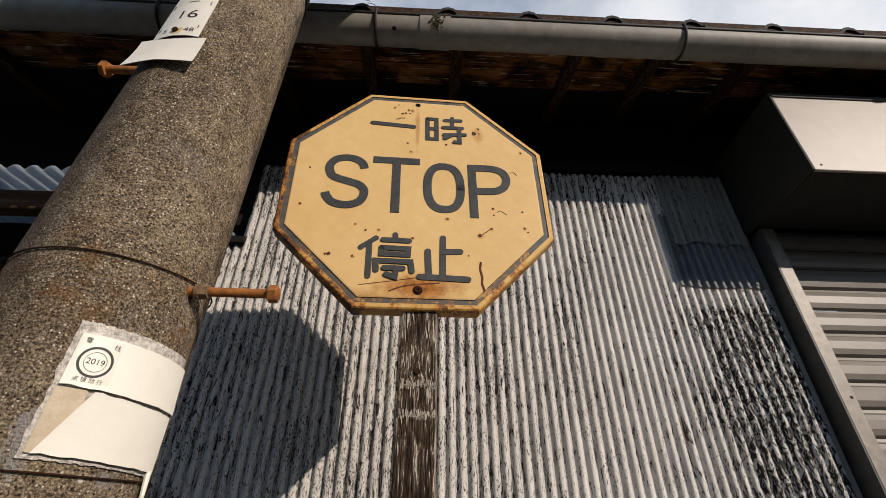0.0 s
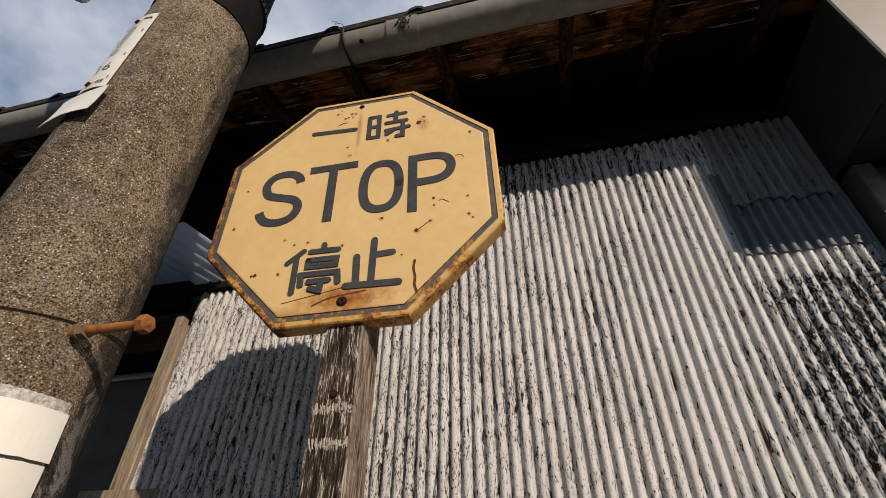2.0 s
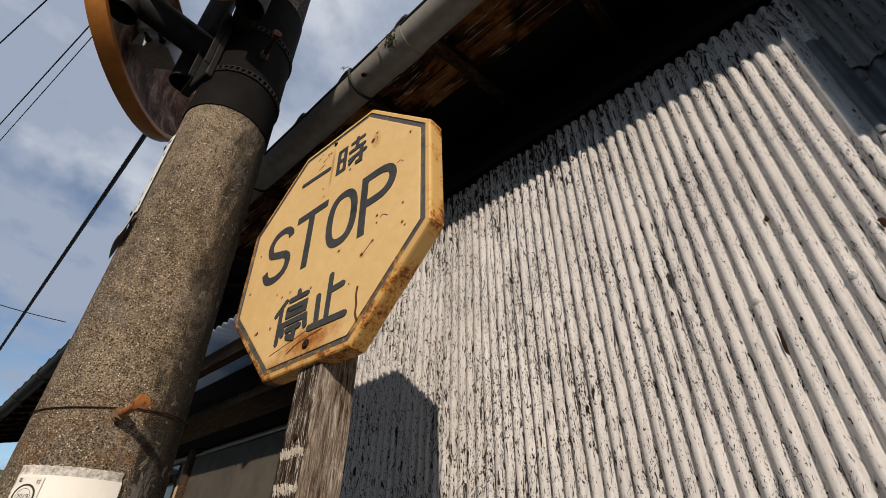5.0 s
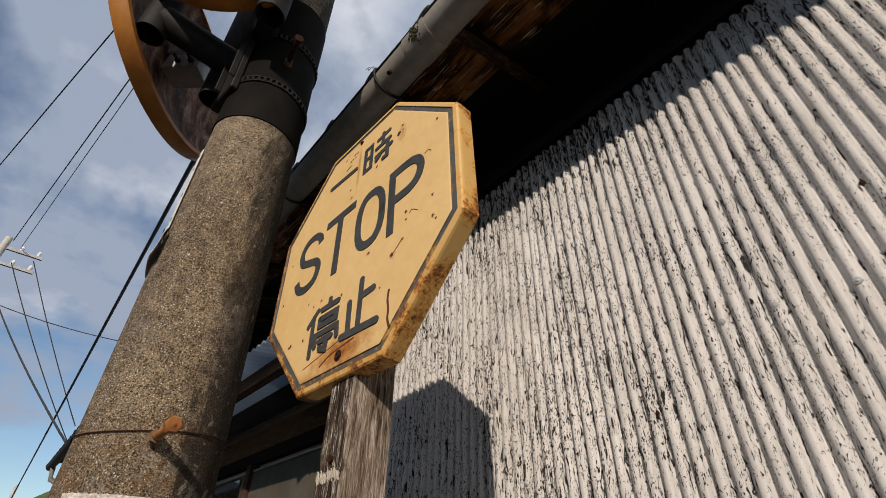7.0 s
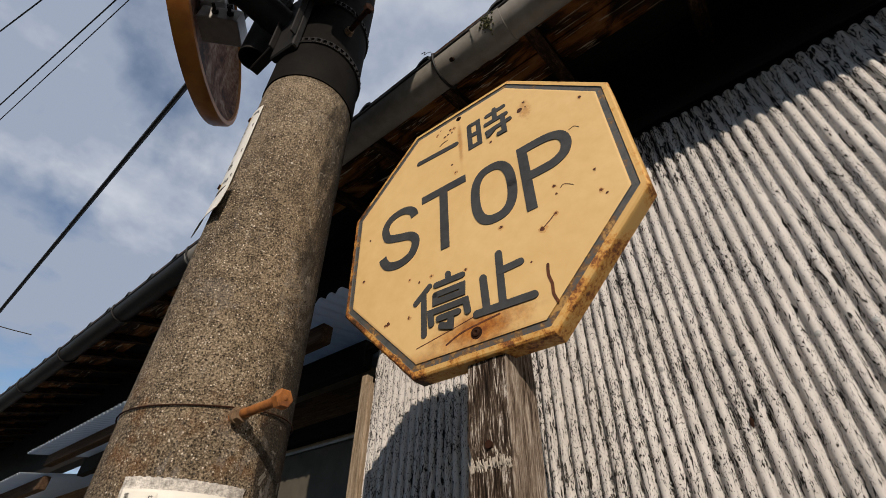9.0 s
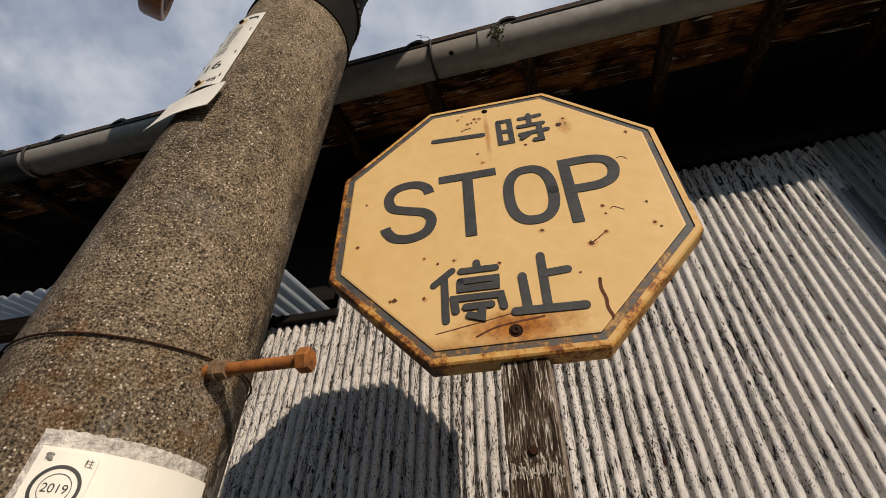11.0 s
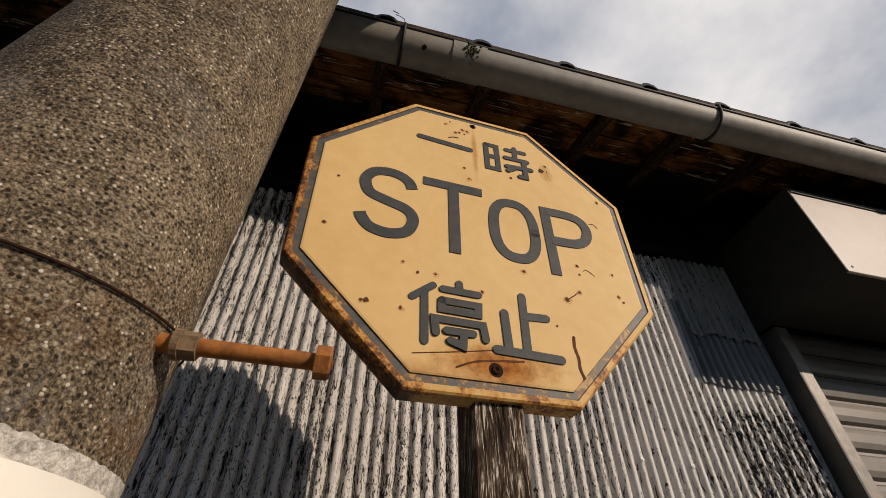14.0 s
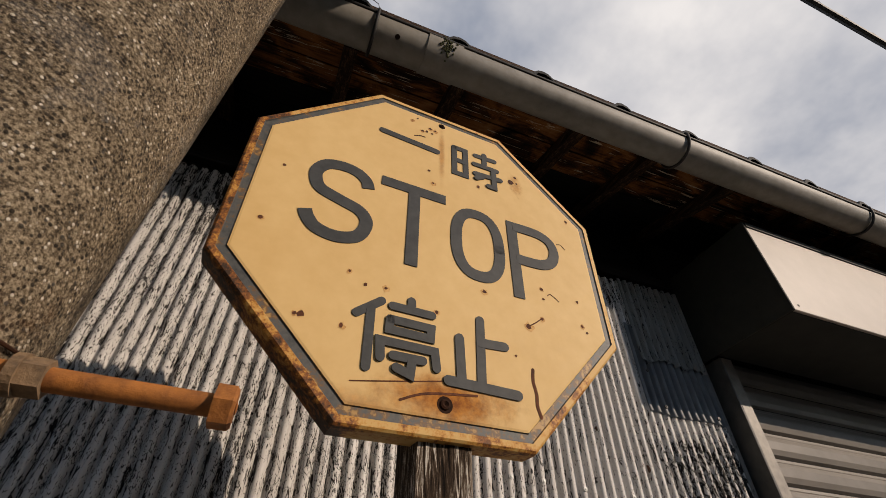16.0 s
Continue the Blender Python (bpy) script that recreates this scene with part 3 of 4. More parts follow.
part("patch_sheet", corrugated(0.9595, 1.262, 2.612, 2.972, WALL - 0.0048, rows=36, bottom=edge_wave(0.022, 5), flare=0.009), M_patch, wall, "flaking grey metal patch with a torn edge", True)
part("patch_sheet", corrugated(0.9290, 1.262, 2.425, 2.760, WALL - 0.0024, rows=24, bottom=edge_wave(0.008, 7), flare=0.006), M_patchdark, wall, "smooth blue-grey metal patch", True)
part("backing_board", a_box(-0.92, 1.25, WALL + 0.015, WALL + 0.06, 0.0, 2.55), M_black, wall)
part("corner_batten", a_box(-0.990, -0.958, WALL - 0.006, WALL + 0.03, 0.0, 2.46, 0.004), M_batten, wall, "split tan corner batten")
part("corner_batten", a_box(-0.957, -0.925, WALL - 0.014, WALL + 0.03, 0.0, 2.42, 0.004), M_batten, wall, "weathered tan corner batten")
part("top_board", a_box(-0.97, -0.655, WALL - 0.02, WALL + 0.02, 2.556, 2.585, 0.002), M_black, wall)
part("head_board", a_box(-0.66, 1.245, WALL - 0.016, WALL + 0.02, 2.982, 3.030, 0.003), M_black, wall, "brown timber head board, blackened for the eave shade")
part("edge_strip", a_box(1.246, 1.264, WALL - 0.004, WALL + 0.05, 0.0, 2.97, 0.002), M_patch, wall, "flaking grey edge flashing")

# nails with rubber washers along one line
nail_bm = lathe(bmesh.new(), [(0.0, 0.0034), (0.0026, 0.003), (0.0030, 0.0016), (0.0062, 0.0012), (0.0066, -0.002)], 12)
bmesh.ops.transform(nail_bm, matrix=pose(0, 0, 0, 90, 0, 0), verts=nail_bm.verts)
nail = part("nail", nail_bm, M_zinc, wall)
dull_nail = nail.data.copy()
dull_nail.materials[0] = M_raildark
for i, (x, z) in enumerate(((0.093, 2.187), (0.249, 2.183), (0.405, 2.178), (0.499, 2.176), (0.624, 2.171), (0.780, 2.166), (-0.187, 2.20), (-0.437, 2.20), (0.967, 2.575), (1.217, 2.445), (0.998, 2.452))):
    ob = nail if i == 0 else new("nail", nail.data if z < 2.3 else dull_nail)
    ob.parent = wall
    ob.location = (round(x / PITCH) * PITCH, WALL - 0.78 * AMP - (0.0008 if z < 2.3 else 0.0056), z)

# small torn holes where the sheet has rusted through
for x, z, w, h in ((0.8580, 2.250, 0.010, 0.016), (0.6396, 2.075, 0.006, 0.040), (0.2340, 2.035, 0.007, 0.018), (0.7956, 1.930, 0.006, 0.050), (0.7020, 2.340, 0.007, 0.014)):
    b = bmesh.new()
    rim_pts = [(0.75 * w * random.uniform(0.35, 1.15) * math.cos(a), 0.8 * h * random.uniform(0.35, 1.2) * math.sin(a)) for a in (2 * math.pi * k / 12 for k in range(12))]
    vs = [b.verts.new((x + px, WALL - 0.78 * AMP - 0.0008 + 26.0 * px * px, z + pz)) for px, pz in rim_pts]
    c0 = b.verts.new((x, WALL - 0.78 * AMP - 0.0014, z))
    for k in range(12):
        b.faces.new((c0, vs[k], vs[(k + 1) % 12]))
    part("torn_hole", b, M_hole, wall, "dark rusted tear")

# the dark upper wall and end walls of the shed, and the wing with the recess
# upper wall coloured black to hold the shade under the eave
back = part("wall_upper", a_box(-9.0, 4.0, WALL + 0.075, WALL + 0.16, 2.70, 3.60), M_black, None, "timber wall under the eave, coloured black for deep shade")
tagged(back, category="wall", kind="structure")
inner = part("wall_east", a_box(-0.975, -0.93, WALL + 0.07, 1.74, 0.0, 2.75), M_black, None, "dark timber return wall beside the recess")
tagged(inner, category="wall", kind="structure")
shop = part("wall_west", a_box(-9.0, -0.98, 1.74, 1.84, 0.0, 2.75), M_cream, None, "cream plaster shop front under the awning")
tagged(shop, category="wall", kind="structure")
rear = part("wall_south", a_box(-9.0, 4.0, 4.6, 4.7, 0.0, 3.6), M_black, None, "dark rear wall of the shed")
tagged(rear, category="wall", kind="structure")
side1 = part("wall_end", a_box(3.96, 4.06, 1.45, 4.7, 0.0, 3.6), M_farwall, None, "plain end wall of the shed")
tagged(side1, category="wall", kind="structure")
over = part("wall_lintel", a_box(1.26, 3.96, 1.46, 1.53, 2.4, 3.3), M_black, None, "dark wall over the shutter")
tagged(over, category="wall", kind="structure")

# unseen wall, added to keep low sky light off the shed front
far_side = part("sky_blocker_wall", a_box(-16, 18, -7.3, -7.0, -0.02, 4.3, 0.01), M_farwall, None, "unseen plain wall added across the street to block low sky light")
tagged(far_side, category="wall", kind="structure")

# ---- roof: boards, rafters, tiles ----
SLOPE = 0.30
roof = thing("roof", pose(0, 0, 0), "tiled roof with bare stained eave boards", "roof", kind="structure")


def soffit_z(y):
    return 3.204 + SLOPE * (y - 1.0)


xs_r = [-8.6 + 0.385 * i for i in range(19)] + [-0.98, -0.605, -0.238, 0.102, 0.545, 0.850, 1.215, 1.60, 1.98, 2.36, 2.75, 3.13, 3.5]
bm0 = bmesh.new()
extrude_profile(bm0, [(1.000, soffit_z(1.000) - 0.046), (1.000, soffit_z(1.000) - 0.004), (1.60, soffit_z(1.60) - 0.004), (1.60, soffit_z(1.60) - 0.052)], -0.021, 0.021)
raf = part("rafter", bm0, M_rafter, roof, "dark rafter with flaking ends")
for i, x in enumerate(xs_r):
    ob = raf if i == 0 else new("rafter", raf.data)
    ob.parent = roof
    ob.location = (x, 0.004 * math.sin(i * 7.3), 0)
ys = [0.90, 1.005, 1.12, 1.24, 1.37, 1.50, 1.62]
for i in range(len(ys) - 1):
    y0, y1 = ys[i] + 0.002, ys[i + 1] - 0.002
    d = 0.003 * (i % 2)
    b = extrude_profile(bmesh.new(), [(y0, soffit_z(y0) + d), (y0, soffit_z(y0) + 0.014 + d), (y1, soffit_z(y1) + 0.014 + d), (y1, soffit_z(y1) + d)], -9.0, 4.0)
    # inner boards turn black: the eave's deep shade as colour
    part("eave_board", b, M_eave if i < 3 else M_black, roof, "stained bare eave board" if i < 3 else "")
part("fascia", a_box(-9.0, 4.0, 0.893, 0.915, 3.172, 3.232, 0.003), M_rafter, roof)
deck = extrude_profile(bmesh.new(), [(0.90, 3.214), (0.90, 3.232), (4.7, 3.232 + 3.8 * SLOPE), (4.7, 3.214 + 3.8 * SLOPE)], -9.0, 4.0)
bmesh.ops.translate(deck, verts=deck.verts, vec=(0, 0, 0.012))
part("roof_deck", deck, M_tile, roof)

# roof tiles: a pan with a raised roll at one side, in courses up the slope
tile_b = bmesh.new()
TW = 0.295
prof = [(0.0, 0.0), (0.03, -0.010), (0.10, -0.016), (0.17, -0.012), (0.222, 0.002), (0.242, 0.026), (0.262, 0.033), (0.280, 0.026), (0.295, 0.004)]
for s, dy in ((0.0, 0.0), (1.0, 0.24)):
    for lay in (0.0, -0.016):
        for px, pz in prof:
            tile_b.verts.new((px, dy, pz + lay + dy * SLOPE + 0.05 * s))
tile_b.verts.ensure_lookup_table()
n = len(prof)
V = tile_b.verts
for k in range(n - 1):
    tile_b.faces.new((V[k], V[k + 1], V[2 * n + k + 1], V[2 * n + k]))
    tile_b.faces.new((V[n + k], V[3 * n + k], V[3 * n + k + 1], V[n + k + 1]))
    tile_b.faces.new((V[k], V[n + k], V[n + k + 1], V[k + 1]))
tile0 = part("roof_tile", tile_b, M_tile, roof, "black glazed roof tile")
first = True
for row in range(4):
    for i in range(42):
        ob = tile0 if first else new("roof_tile", tile0.data)
        first = False
        ob.parent = roof
        ob.location = (-8.762 + i * TW + 0.004 * math.sin(i * 3.1), 0.884 + 0.22 * row, 3.198 + 0.22 * row * SLOPE + 0.045 * row)

# ---- gutter ----
gutter = thing("gutter", pose(0, 0, 0), "grey half-round vinyl eave gutter with iron brackets", "gutter", kind="structure")
GY, GZ, GR = 0.935, 3.158, 0.057
arc = [(math.pi * (1.0 + k / 14)) for k in range(15)]


def trough(x0, x1, r, t=0.003):
    prof = [(GY + r * math.cos(a), GZ + r * math.sin(a)) for a in arc] + [(GY + (r - t) * math.cos(a), GZ + (r - t) * math.sin(a)) for a in arc[::-1]]
    return extrude_profile(bmesh.new(), prof, x0, x1)


part("trough", trough(-9.05, -1.86, GR), M_iron, gutter, "older dark gutter length", True)
part("trough", trough(-1.856, -0.040, GR), M_gutter, gutter, "", True)
part("trough", trough(-0.036, 4.05, GR), M_gutter, gutter, "", True)
part("joint_collar", trough(-0.040, 0.066, GR + 0.0035), M_gutter, gutter, "wider joint collar", True)
part("lip", a_tube([(-9.05, GY - GR, GZ + 0.002), (4.05, GY - GR, GZ + 0.002)], 0.0055, seg=10), M_iron, gutter, "dark rolled lip", True)


def bracket(x):
    b = bmesh.new()
    r = GR + 0.006
    pts = [(x, GY + r * math.cos(a), GZ + r * math.sin(a)) for a in arc]
    pts = [(x, GY - r + 0.004, GZ + 0.022), (x, GY - r - 0.001, GZ + 0.012)] + pts + [(x, GY + r, GZ + 0.06), (x, GY + r + 0.01, GZ + 0.10)]
    return tube(b, pts, 0.0048, seg=8)


for x in (-6.4, -5.5, -4.55, -3.63, -2.72, -1.82, -0.917, -0.190, 0.889, 1.80, 2.70, 3.60):
    part("bracket", bracket(x), M_iron, gutter, "black iron gutter bracket", True)
part("loose_tie", a_tube([(-0.190, 0.873, 3.176), (-0.196, 0.867, 3.190), (-0.210, 0.865, 3.196), (-0.222, 0.863, 3.192), (-0.214, 0.861, 3.202), (-0.232, 0.859, 3.206)], 0.0011, seg=5), M_wire, gutter, "loose twist of tie wire")
part("drain_hole", a_tube([(-0.126, GY - 0.036, GZ - 0.050), (-0.126, GY - 0.043, GZ - 0.062)], 0.007, seg=10), M_hole, gutter)
b = bmesh.new()
for i in range(60):
    p = Vector((0.018 + random.gauss(0, 0.012), 0, 0))
    a = math.pi * (1.12 + 0.10 * random.gauss(0, 1))
    p.y, p.z = GY + (GR + 0.004) * math.cos(a), GZ + (GR + 0.004) * math.sin(a)
    bmesh.ops.create_icosphere(b, subdivisions=1, radius=random.uniform(0.002, 0.0045), matrix=Matrix.Translation(p))
tagged(part("moss_tuft", b, M_moss, gutter, "small moss tuft on the joint"), kind="stuff")
part("downpipe", a_tube([(-8.75, GY + 0.02, GZ - 0.05), (-8.75, GY + 0.05, GZ - 0.20), (-8.75, WALL + 0.2, GZ - 0.48), (-8.75, WALL + 0.22, 0.0)], 0.035, seg=12), M_gutter, gutter, "", True)

# ---- shutter bay ----
hood = thing("shutter_housing", pose(0, 0, 0), "cream steel roller shutter housing under the eave", "shutter box")
part("front_panel", a_box(1.262, 3.9, 1.048, 1.060, 2.662, 3.046, 0.002), M_box, hood, "smooth cream front panel")
# end, underside and top strip take the darkened shade colour
part("end_plate", a_box(1.252, 1.262, 1.046, 1.46, 2.660, 3.05, 0.002), M_boxside, hood, "grey-green end plate, darkened for shade")
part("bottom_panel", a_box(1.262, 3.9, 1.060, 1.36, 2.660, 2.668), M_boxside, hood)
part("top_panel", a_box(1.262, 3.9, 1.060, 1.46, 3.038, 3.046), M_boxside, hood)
part("dark_top_strip", a_box(1.262, 3.9, 1.043, 1.048, 3.026, 3.046), M_boxside, hood)
part("screw", lathe(bmesh.new(), [(0, 0.002), (0.004, 0.0015), (0.0045, 0)], 10, pose(1.292, 1.048, 2.685, 90)), M_iron, hood)
shutter = thing("roller_shutter", pose(0, 0, 0), "closed cream roller shutter with curved steel slats", "shutter")
sp = [(0.0, 0.0), (-0.010, 0.006), (-0.0135, 0.022), (-0.0135, 0.046), (-0.009, 0.060), (0.0, 0.066), (0.002, 0.0745), (0.005, 0.0745), (0.004, 0.064), (-0.004, 0.057), (-0.009, 0.044), (-0.009, 0.024), (-0.006, 0.010), (0.004, 0.004)]
slat_b = extrude_profile(bmesh.new(), [(1.425 + y, z * 1.14) for y, z in sp], 1.318, 3.9)
slat = part("slat", slat_b, M_slat, shutter, "", False)
for i in range(31):
    ob = slat if i == 0 else new("slat", slat.data)
    ob.parent = shutter
    ob.location = (0, 0, 0.02 + i * 0.0861)
rail = thing("guide_rail", pose(0, 0, 0), "worn steel shutter guide rail with a lit front edge", "rail")
# one rail in two tones: sunlit front, shaded sides
part("front_face", a_box(1.282, 1.329, 1.366, 1.371, 0.0, 2.660, 0.001), M_rail, rail, "worn front face in the lit tone")
part("side_face", a_box(1.276, 1.2818, 1.3665, 1.5, 0.0, 2.660, 0.001), M_raildark, rail, "side face darkened for shade")
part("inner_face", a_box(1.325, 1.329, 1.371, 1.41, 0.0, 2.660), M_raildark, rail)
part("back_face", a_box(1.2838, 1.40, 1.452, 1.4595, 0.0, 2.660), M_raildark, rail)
part("rivet", lathe(bmesh.new(), [(0, 0.003), (0.004, 0.002), (0.005, 0)], 10, pose(1.315, 1.366, 2.02, 90)), M_iron, rail)

# ---- awning and window in the recess ----
awn = thing("awning", pose(0, 0, 0), "frosted corrugated plastic awning over the recess", "awning")
b = corrugated(-4.05, -0.745, 0.0, 0.66, 0.0, pitch=0.054, amp=0.008, rows=6, per=12)
bmesh.ops.transform(b, matrix=pose(0, 1.085, 2.588, -90 + 9.5, 0, 0), verts=b.verts)
part("awning_sheet", b, M_awning, awn, "", True)
part("purlin", a_box(-4.0, -0.985, 1.200, 1.250, 2.520, 2.594, 0.004), M_brown, awn, "brown timber purlin")
part("wall_plate", a_box(-4.0, -0.99, 1.42, 1.47, 2.50, 2.62, 0.004), M_black, awn)
low_awn = thing("awning", pose(0, 0, 0), "lower grey corrugated plastic awning further along the shed", "awning")
b = corrugated(-8.7, -4.12, 0.0, 0.62, 0.0, pitch=0.054, amp=0.008, rows=6, per=10)
bmesh.ops.transform(b, matrix=pose(0, 1.12, 2.480, -90 + 9.5, 0, 0), verts=b.verts)
part("awning_sheet", b, M_awning, low_awn, "", True)
part("purlin", a_box(-8.7, -4.12, 1.26, 1.31, 2.40, 2.488, 0.004), M_brown, low_awn, "brown timber purlin")

front = thing("window_1", pose(0, 0, 0), "dark timber window band below a cream strip", "window", kind="structure")
part("lintel", a_box(-6.4, -0.98, 1.69, 1.742, 2.40, 2.475, 0.004), M_black, front)
part("lintel_board", a_box(-6.4, -0.98, 1.718, 1.7405, 2.478, 2.640, 0.003), M_lintel, front, "brown board over the lintel")
part("head_rail", a_box(-6.4, -0.98, 1.70, 1.741, 2.355, 2.368, 0.001), M_zinc, front, "thin pale head rail")
for x in (-1.02, -2.70, -3.6, -4.55):
    part("mullion", a_box(x - 0.032, x + 0.032, 1.675, 1.742, 0.4, 2.40, 0.004), M_brown, front)
for x in (-2.70, -3.6, -4.55):
    part("pane", a_box(x + 0.034, x + 0.66, 1.722, 1.728, 0.45, 2.352), M_glass, front)
panel = part("door_1", a_box(-2.66, -1.055, 1.70, 1.738, 0.0, 2.35, 0.003), plain("grey_flush_door", (0.070, 0.060, 0.045), (0.105, 0.092, 0.070), 8, 0.65, 0.0, 0.2, 0.001, 0.15), None, "plain grey flush door in the recess")
tagged(panel, category="door", kind="structure")

# ---- the post and the sign ----
post = thing("wooden_post", pose(-0.0055, 0.882, 0), "split grey weathered timber post behind the sign", "post")
b = bmesh.new()
rows_z = [0.02 * i for i in range(128)]
outline = [(-0.036 + 0.07 * k / 11, -0.040) for k in range(12)] + [(0.0345, -0.040 + 0.08 * k / 11) for k in range(12)] + [(0.034 - 0.07 * k / 11, 0.040) for k in range(12)] + [(-0.036, 0.040 - 0.08 * k / 11) for k in range(12)]
rings = []
for z in rows_z:
    ring = []
    for k, (x, y) in enumerate(outline):
        g = noise.noise(Vector((x * 160, y * 160, z * 2.6))) * 0.0026 + noise.noise(Vector((x * 60, y * 60, z * 3))) * 0.0015
        notch = -0.003 if abs(z - 1.875) < 0.012 and y < -0.03 else 0.0
        s = 1.0 + g / 0.038 + notch / 0.038
        ring.append(b.verts.new((x * s, y * s, z)))
    rings.append(ring)
for r, s in zip(rings, rings[1:]):
    for k in range(len(r)):
        b.faces.new((r[k], r[(k + 1) % len(r)], s[(k + 1) % len(r)], s[k]))
b.faces.new(rings[0][::-1]); b.faces.new(rings[-1])
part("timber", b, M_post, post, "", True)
part("knot_hole", a_tube([(-0.0015, -0.030, 1.893), (-0.0015, -0.0415, 1.893)], 0.0055, seg=12), M_hole, post)
for z, s in ((1.812, 0.9), (1.866, 1.0)):
    b = bmesh.new()
    for i in range(70):
        x = -0.033 + 0.065 * i / 69 + random.uniform(-0.001, 0.001)
        tube(b, [(x, -0.0385, z + random.uniform(-0.006, 0.003)), (x + random.uniform(-0.002, 0.002), -0.0415 - random.uniform(0, 0.002), z + random.uniform(-0.001, 0.013))], random.uniform(0.0004, 0.0012), seg=5)
    tagged(part("splintered_edge", b, M_pale, post, "pale torn fibres"), kind="stuff")

SIGN_U, SIGN_V, SIGN_N = Vector((0.99834, 0.05280, 0.02309)), Vector((-0.02086, -0.04230, 0.99889)), Vector((0.05372, -0.99771, -0.04113))
sm = Matrix((SIGN_U, SIGN_V, SIGN_N)).transposed().to_4x4()
sm.translation = (-0.0202, 0.8208, 2.3226)
sign = thing("stop_sign", sm, "yellow octagonal stop sign with rust stains, bolted to a timber post", "road sign")


def octagon(r):
    """Corners of an octagon with flat top, by its half width."""
    c = r / math.cos(math.pi / 8)
    return [(c * math.cos(math.pi / 8 + k * math.pi / 4), c * math.sin(math.pi / 8 + k * math.pi / 4)) for k in range(8)]


def oct_strip(levels):
    """Rings of octagons joined up: (half width, height)."""
    b = bmesh.new()
    rings = [[b.verts.new((x, y, h)) for x, y in octagon(r)] for r, h in levels]
    for a, c in zip(rings, rings[1:]):
        for k in range(8):
            b.faces.new((a[k], a[(k + 1) % 8], c[(k + 1) % 8], c[k]))
    return b, rings


b, rr = oct_strip([(0.2845, 0.0035), (0.2815, 0.0042)])
b.faces.new(rr[-1])
part("face", b, M_sign, sign, "chalky yellow enamel face")
b, rr = oct_strip([(0.2845, 0.0035), (0.2855, 0.0015), (0.2955, 0.0015), (0.2965, 0.0035)])
part("border", b, M_band, sign, "dark grey border line")
b, rr = oct_strip([(0.2965, 0.0035), (0.3045, 0.0030), (0.3075, 0.0005), (0.3085, -0.004), (0.3085, -0.032), (0.3060, -0.032), (0.3060, -0.001), (0.0, -0.001)])
part("rim", b, M_rim, sign, "folded rim gone orange with rust")


def strokes(name, lines, width, curved=False, label="", square=False):
    b = bmesh.new()
    for i, ln in enumerate(lines):
        ribbon(b, [(x / 1000, y / 1000) for x, y in ln], width, 0.0036, 0.0056 + 0.00025 * i, curved and len(ln) > 4, caps=not square)
    bmesh.ops.recalc_face_normals(b, faces=b.faces)
    return part(name, b, M_letter, sign, label)


strokes("letter", [[(-116, 200), (-13, 194)]], 0.0125)
strokes("letter", [[(22, 226), (45, 226), (45, 156), (22, 156), (22, 226)], [(22, 192), (45, 191)]], 0.011)
strokes("letter", [[(67, 224), (108, 226)], [(86, 233), (85, 199)], [(63, 198), (111, 199)], [(64, 172), (117, 176)], [(103, 190), (103, 149), (90, 149)], [(66, 160), (78, 168)]], 0.0108)
strokes("letter", [[(-126, 47), (-131, 62), (-146, 74), (-168, 78), (-192, 72), (-205, 55), (-205, 37), (-195, 19), (-166, 8), (-136, -2), (-123, -18), (-125, -38), (-137, -54), (-163, -61), (-190, -55), (-204, -40), (-209, -28)]], 0.0195, True, square=True)
strokes("letter", [[(-107, 77), (4, 77)], [(-51, 75), (-51, -76)]], 0.0195, square=True)
ring = [(61 + 39 * math.copysign(abs(math.cos(a)) ** 0.8, math.cos(a)), 3 + 64 * math.copysign(abs(math.sin(a)) ** 0.8, math.sin(a))) for a in (2 * math.pi * k / 40 for k in range(41))]
strokes("letter", [ring], 0.0195)
strokes("letter", [[(129, 77), (129, -81)], [(131, 67), (160, 68), (186, 66), (205, 56), (212, 35), (204, 12), (185, 0), (160, -3), (132, -3)]], 0.0195, True, square=True)
strokes("letter", [[(-119, -170), (-88, -145)], [(-101, -160), (-100, -238)], [(-47, -135), (-46, -147)], [(-73, -149), (-17, -150)], [(-75, -169), (-18, -170), (-19, -185), (-75, -184), (-75, -169)],
                   [(-84, -223), (-86, -201), (-13, -202), (-10, -224)], [(-68, -218), (-29, -218)], [(-43, -220), (-45, -239), (-63, -233)]], 0.0118)
strokes("letter", [[(56, -139), (54, -233)], [(55, -174), (93, -172)], [(23, -174), (25, -234)], [(6, -236), (107, -239)]], 0.0135)

for x, y, r in ((-3, 275, 6.5), (2, -267, 10.0)):
    b = lathe(bmesh.new(), [(0, 0.0045), (r * 0.0004, 0.0075), (r * 0.00062, 0.0066), (r * 0.0007, 0.0044), (r * 0.001, 0.0046), (r * 0.00108, 0.0041)], 14, Matrix.Translation((x / 1000, y / 1000, 0)))
    part("bolt", b, M_hole, sign, "dark rusted fixing bolt")
chips = [(-63, 261), (-53, 271), (-42, 240), (-34, 242), (-27, 254), (-23, 241), (-17, 252), (-27, 137), (-19, 109), (141, 184), (152, 201), (154, 185), (256, 126), (67, -87), (-135, -111), (-112, -126),
         (-84, -124), (-10, -142), (-191, -189), (-184, -188), (-135, -192), (139, -128), (166, -109), (174, -71), (173, -52), (111, -181), (69, 140), (-251, 42), (-259, -63), (242, -58), (242, -104), (249, -114)]
b = bmesh.new()
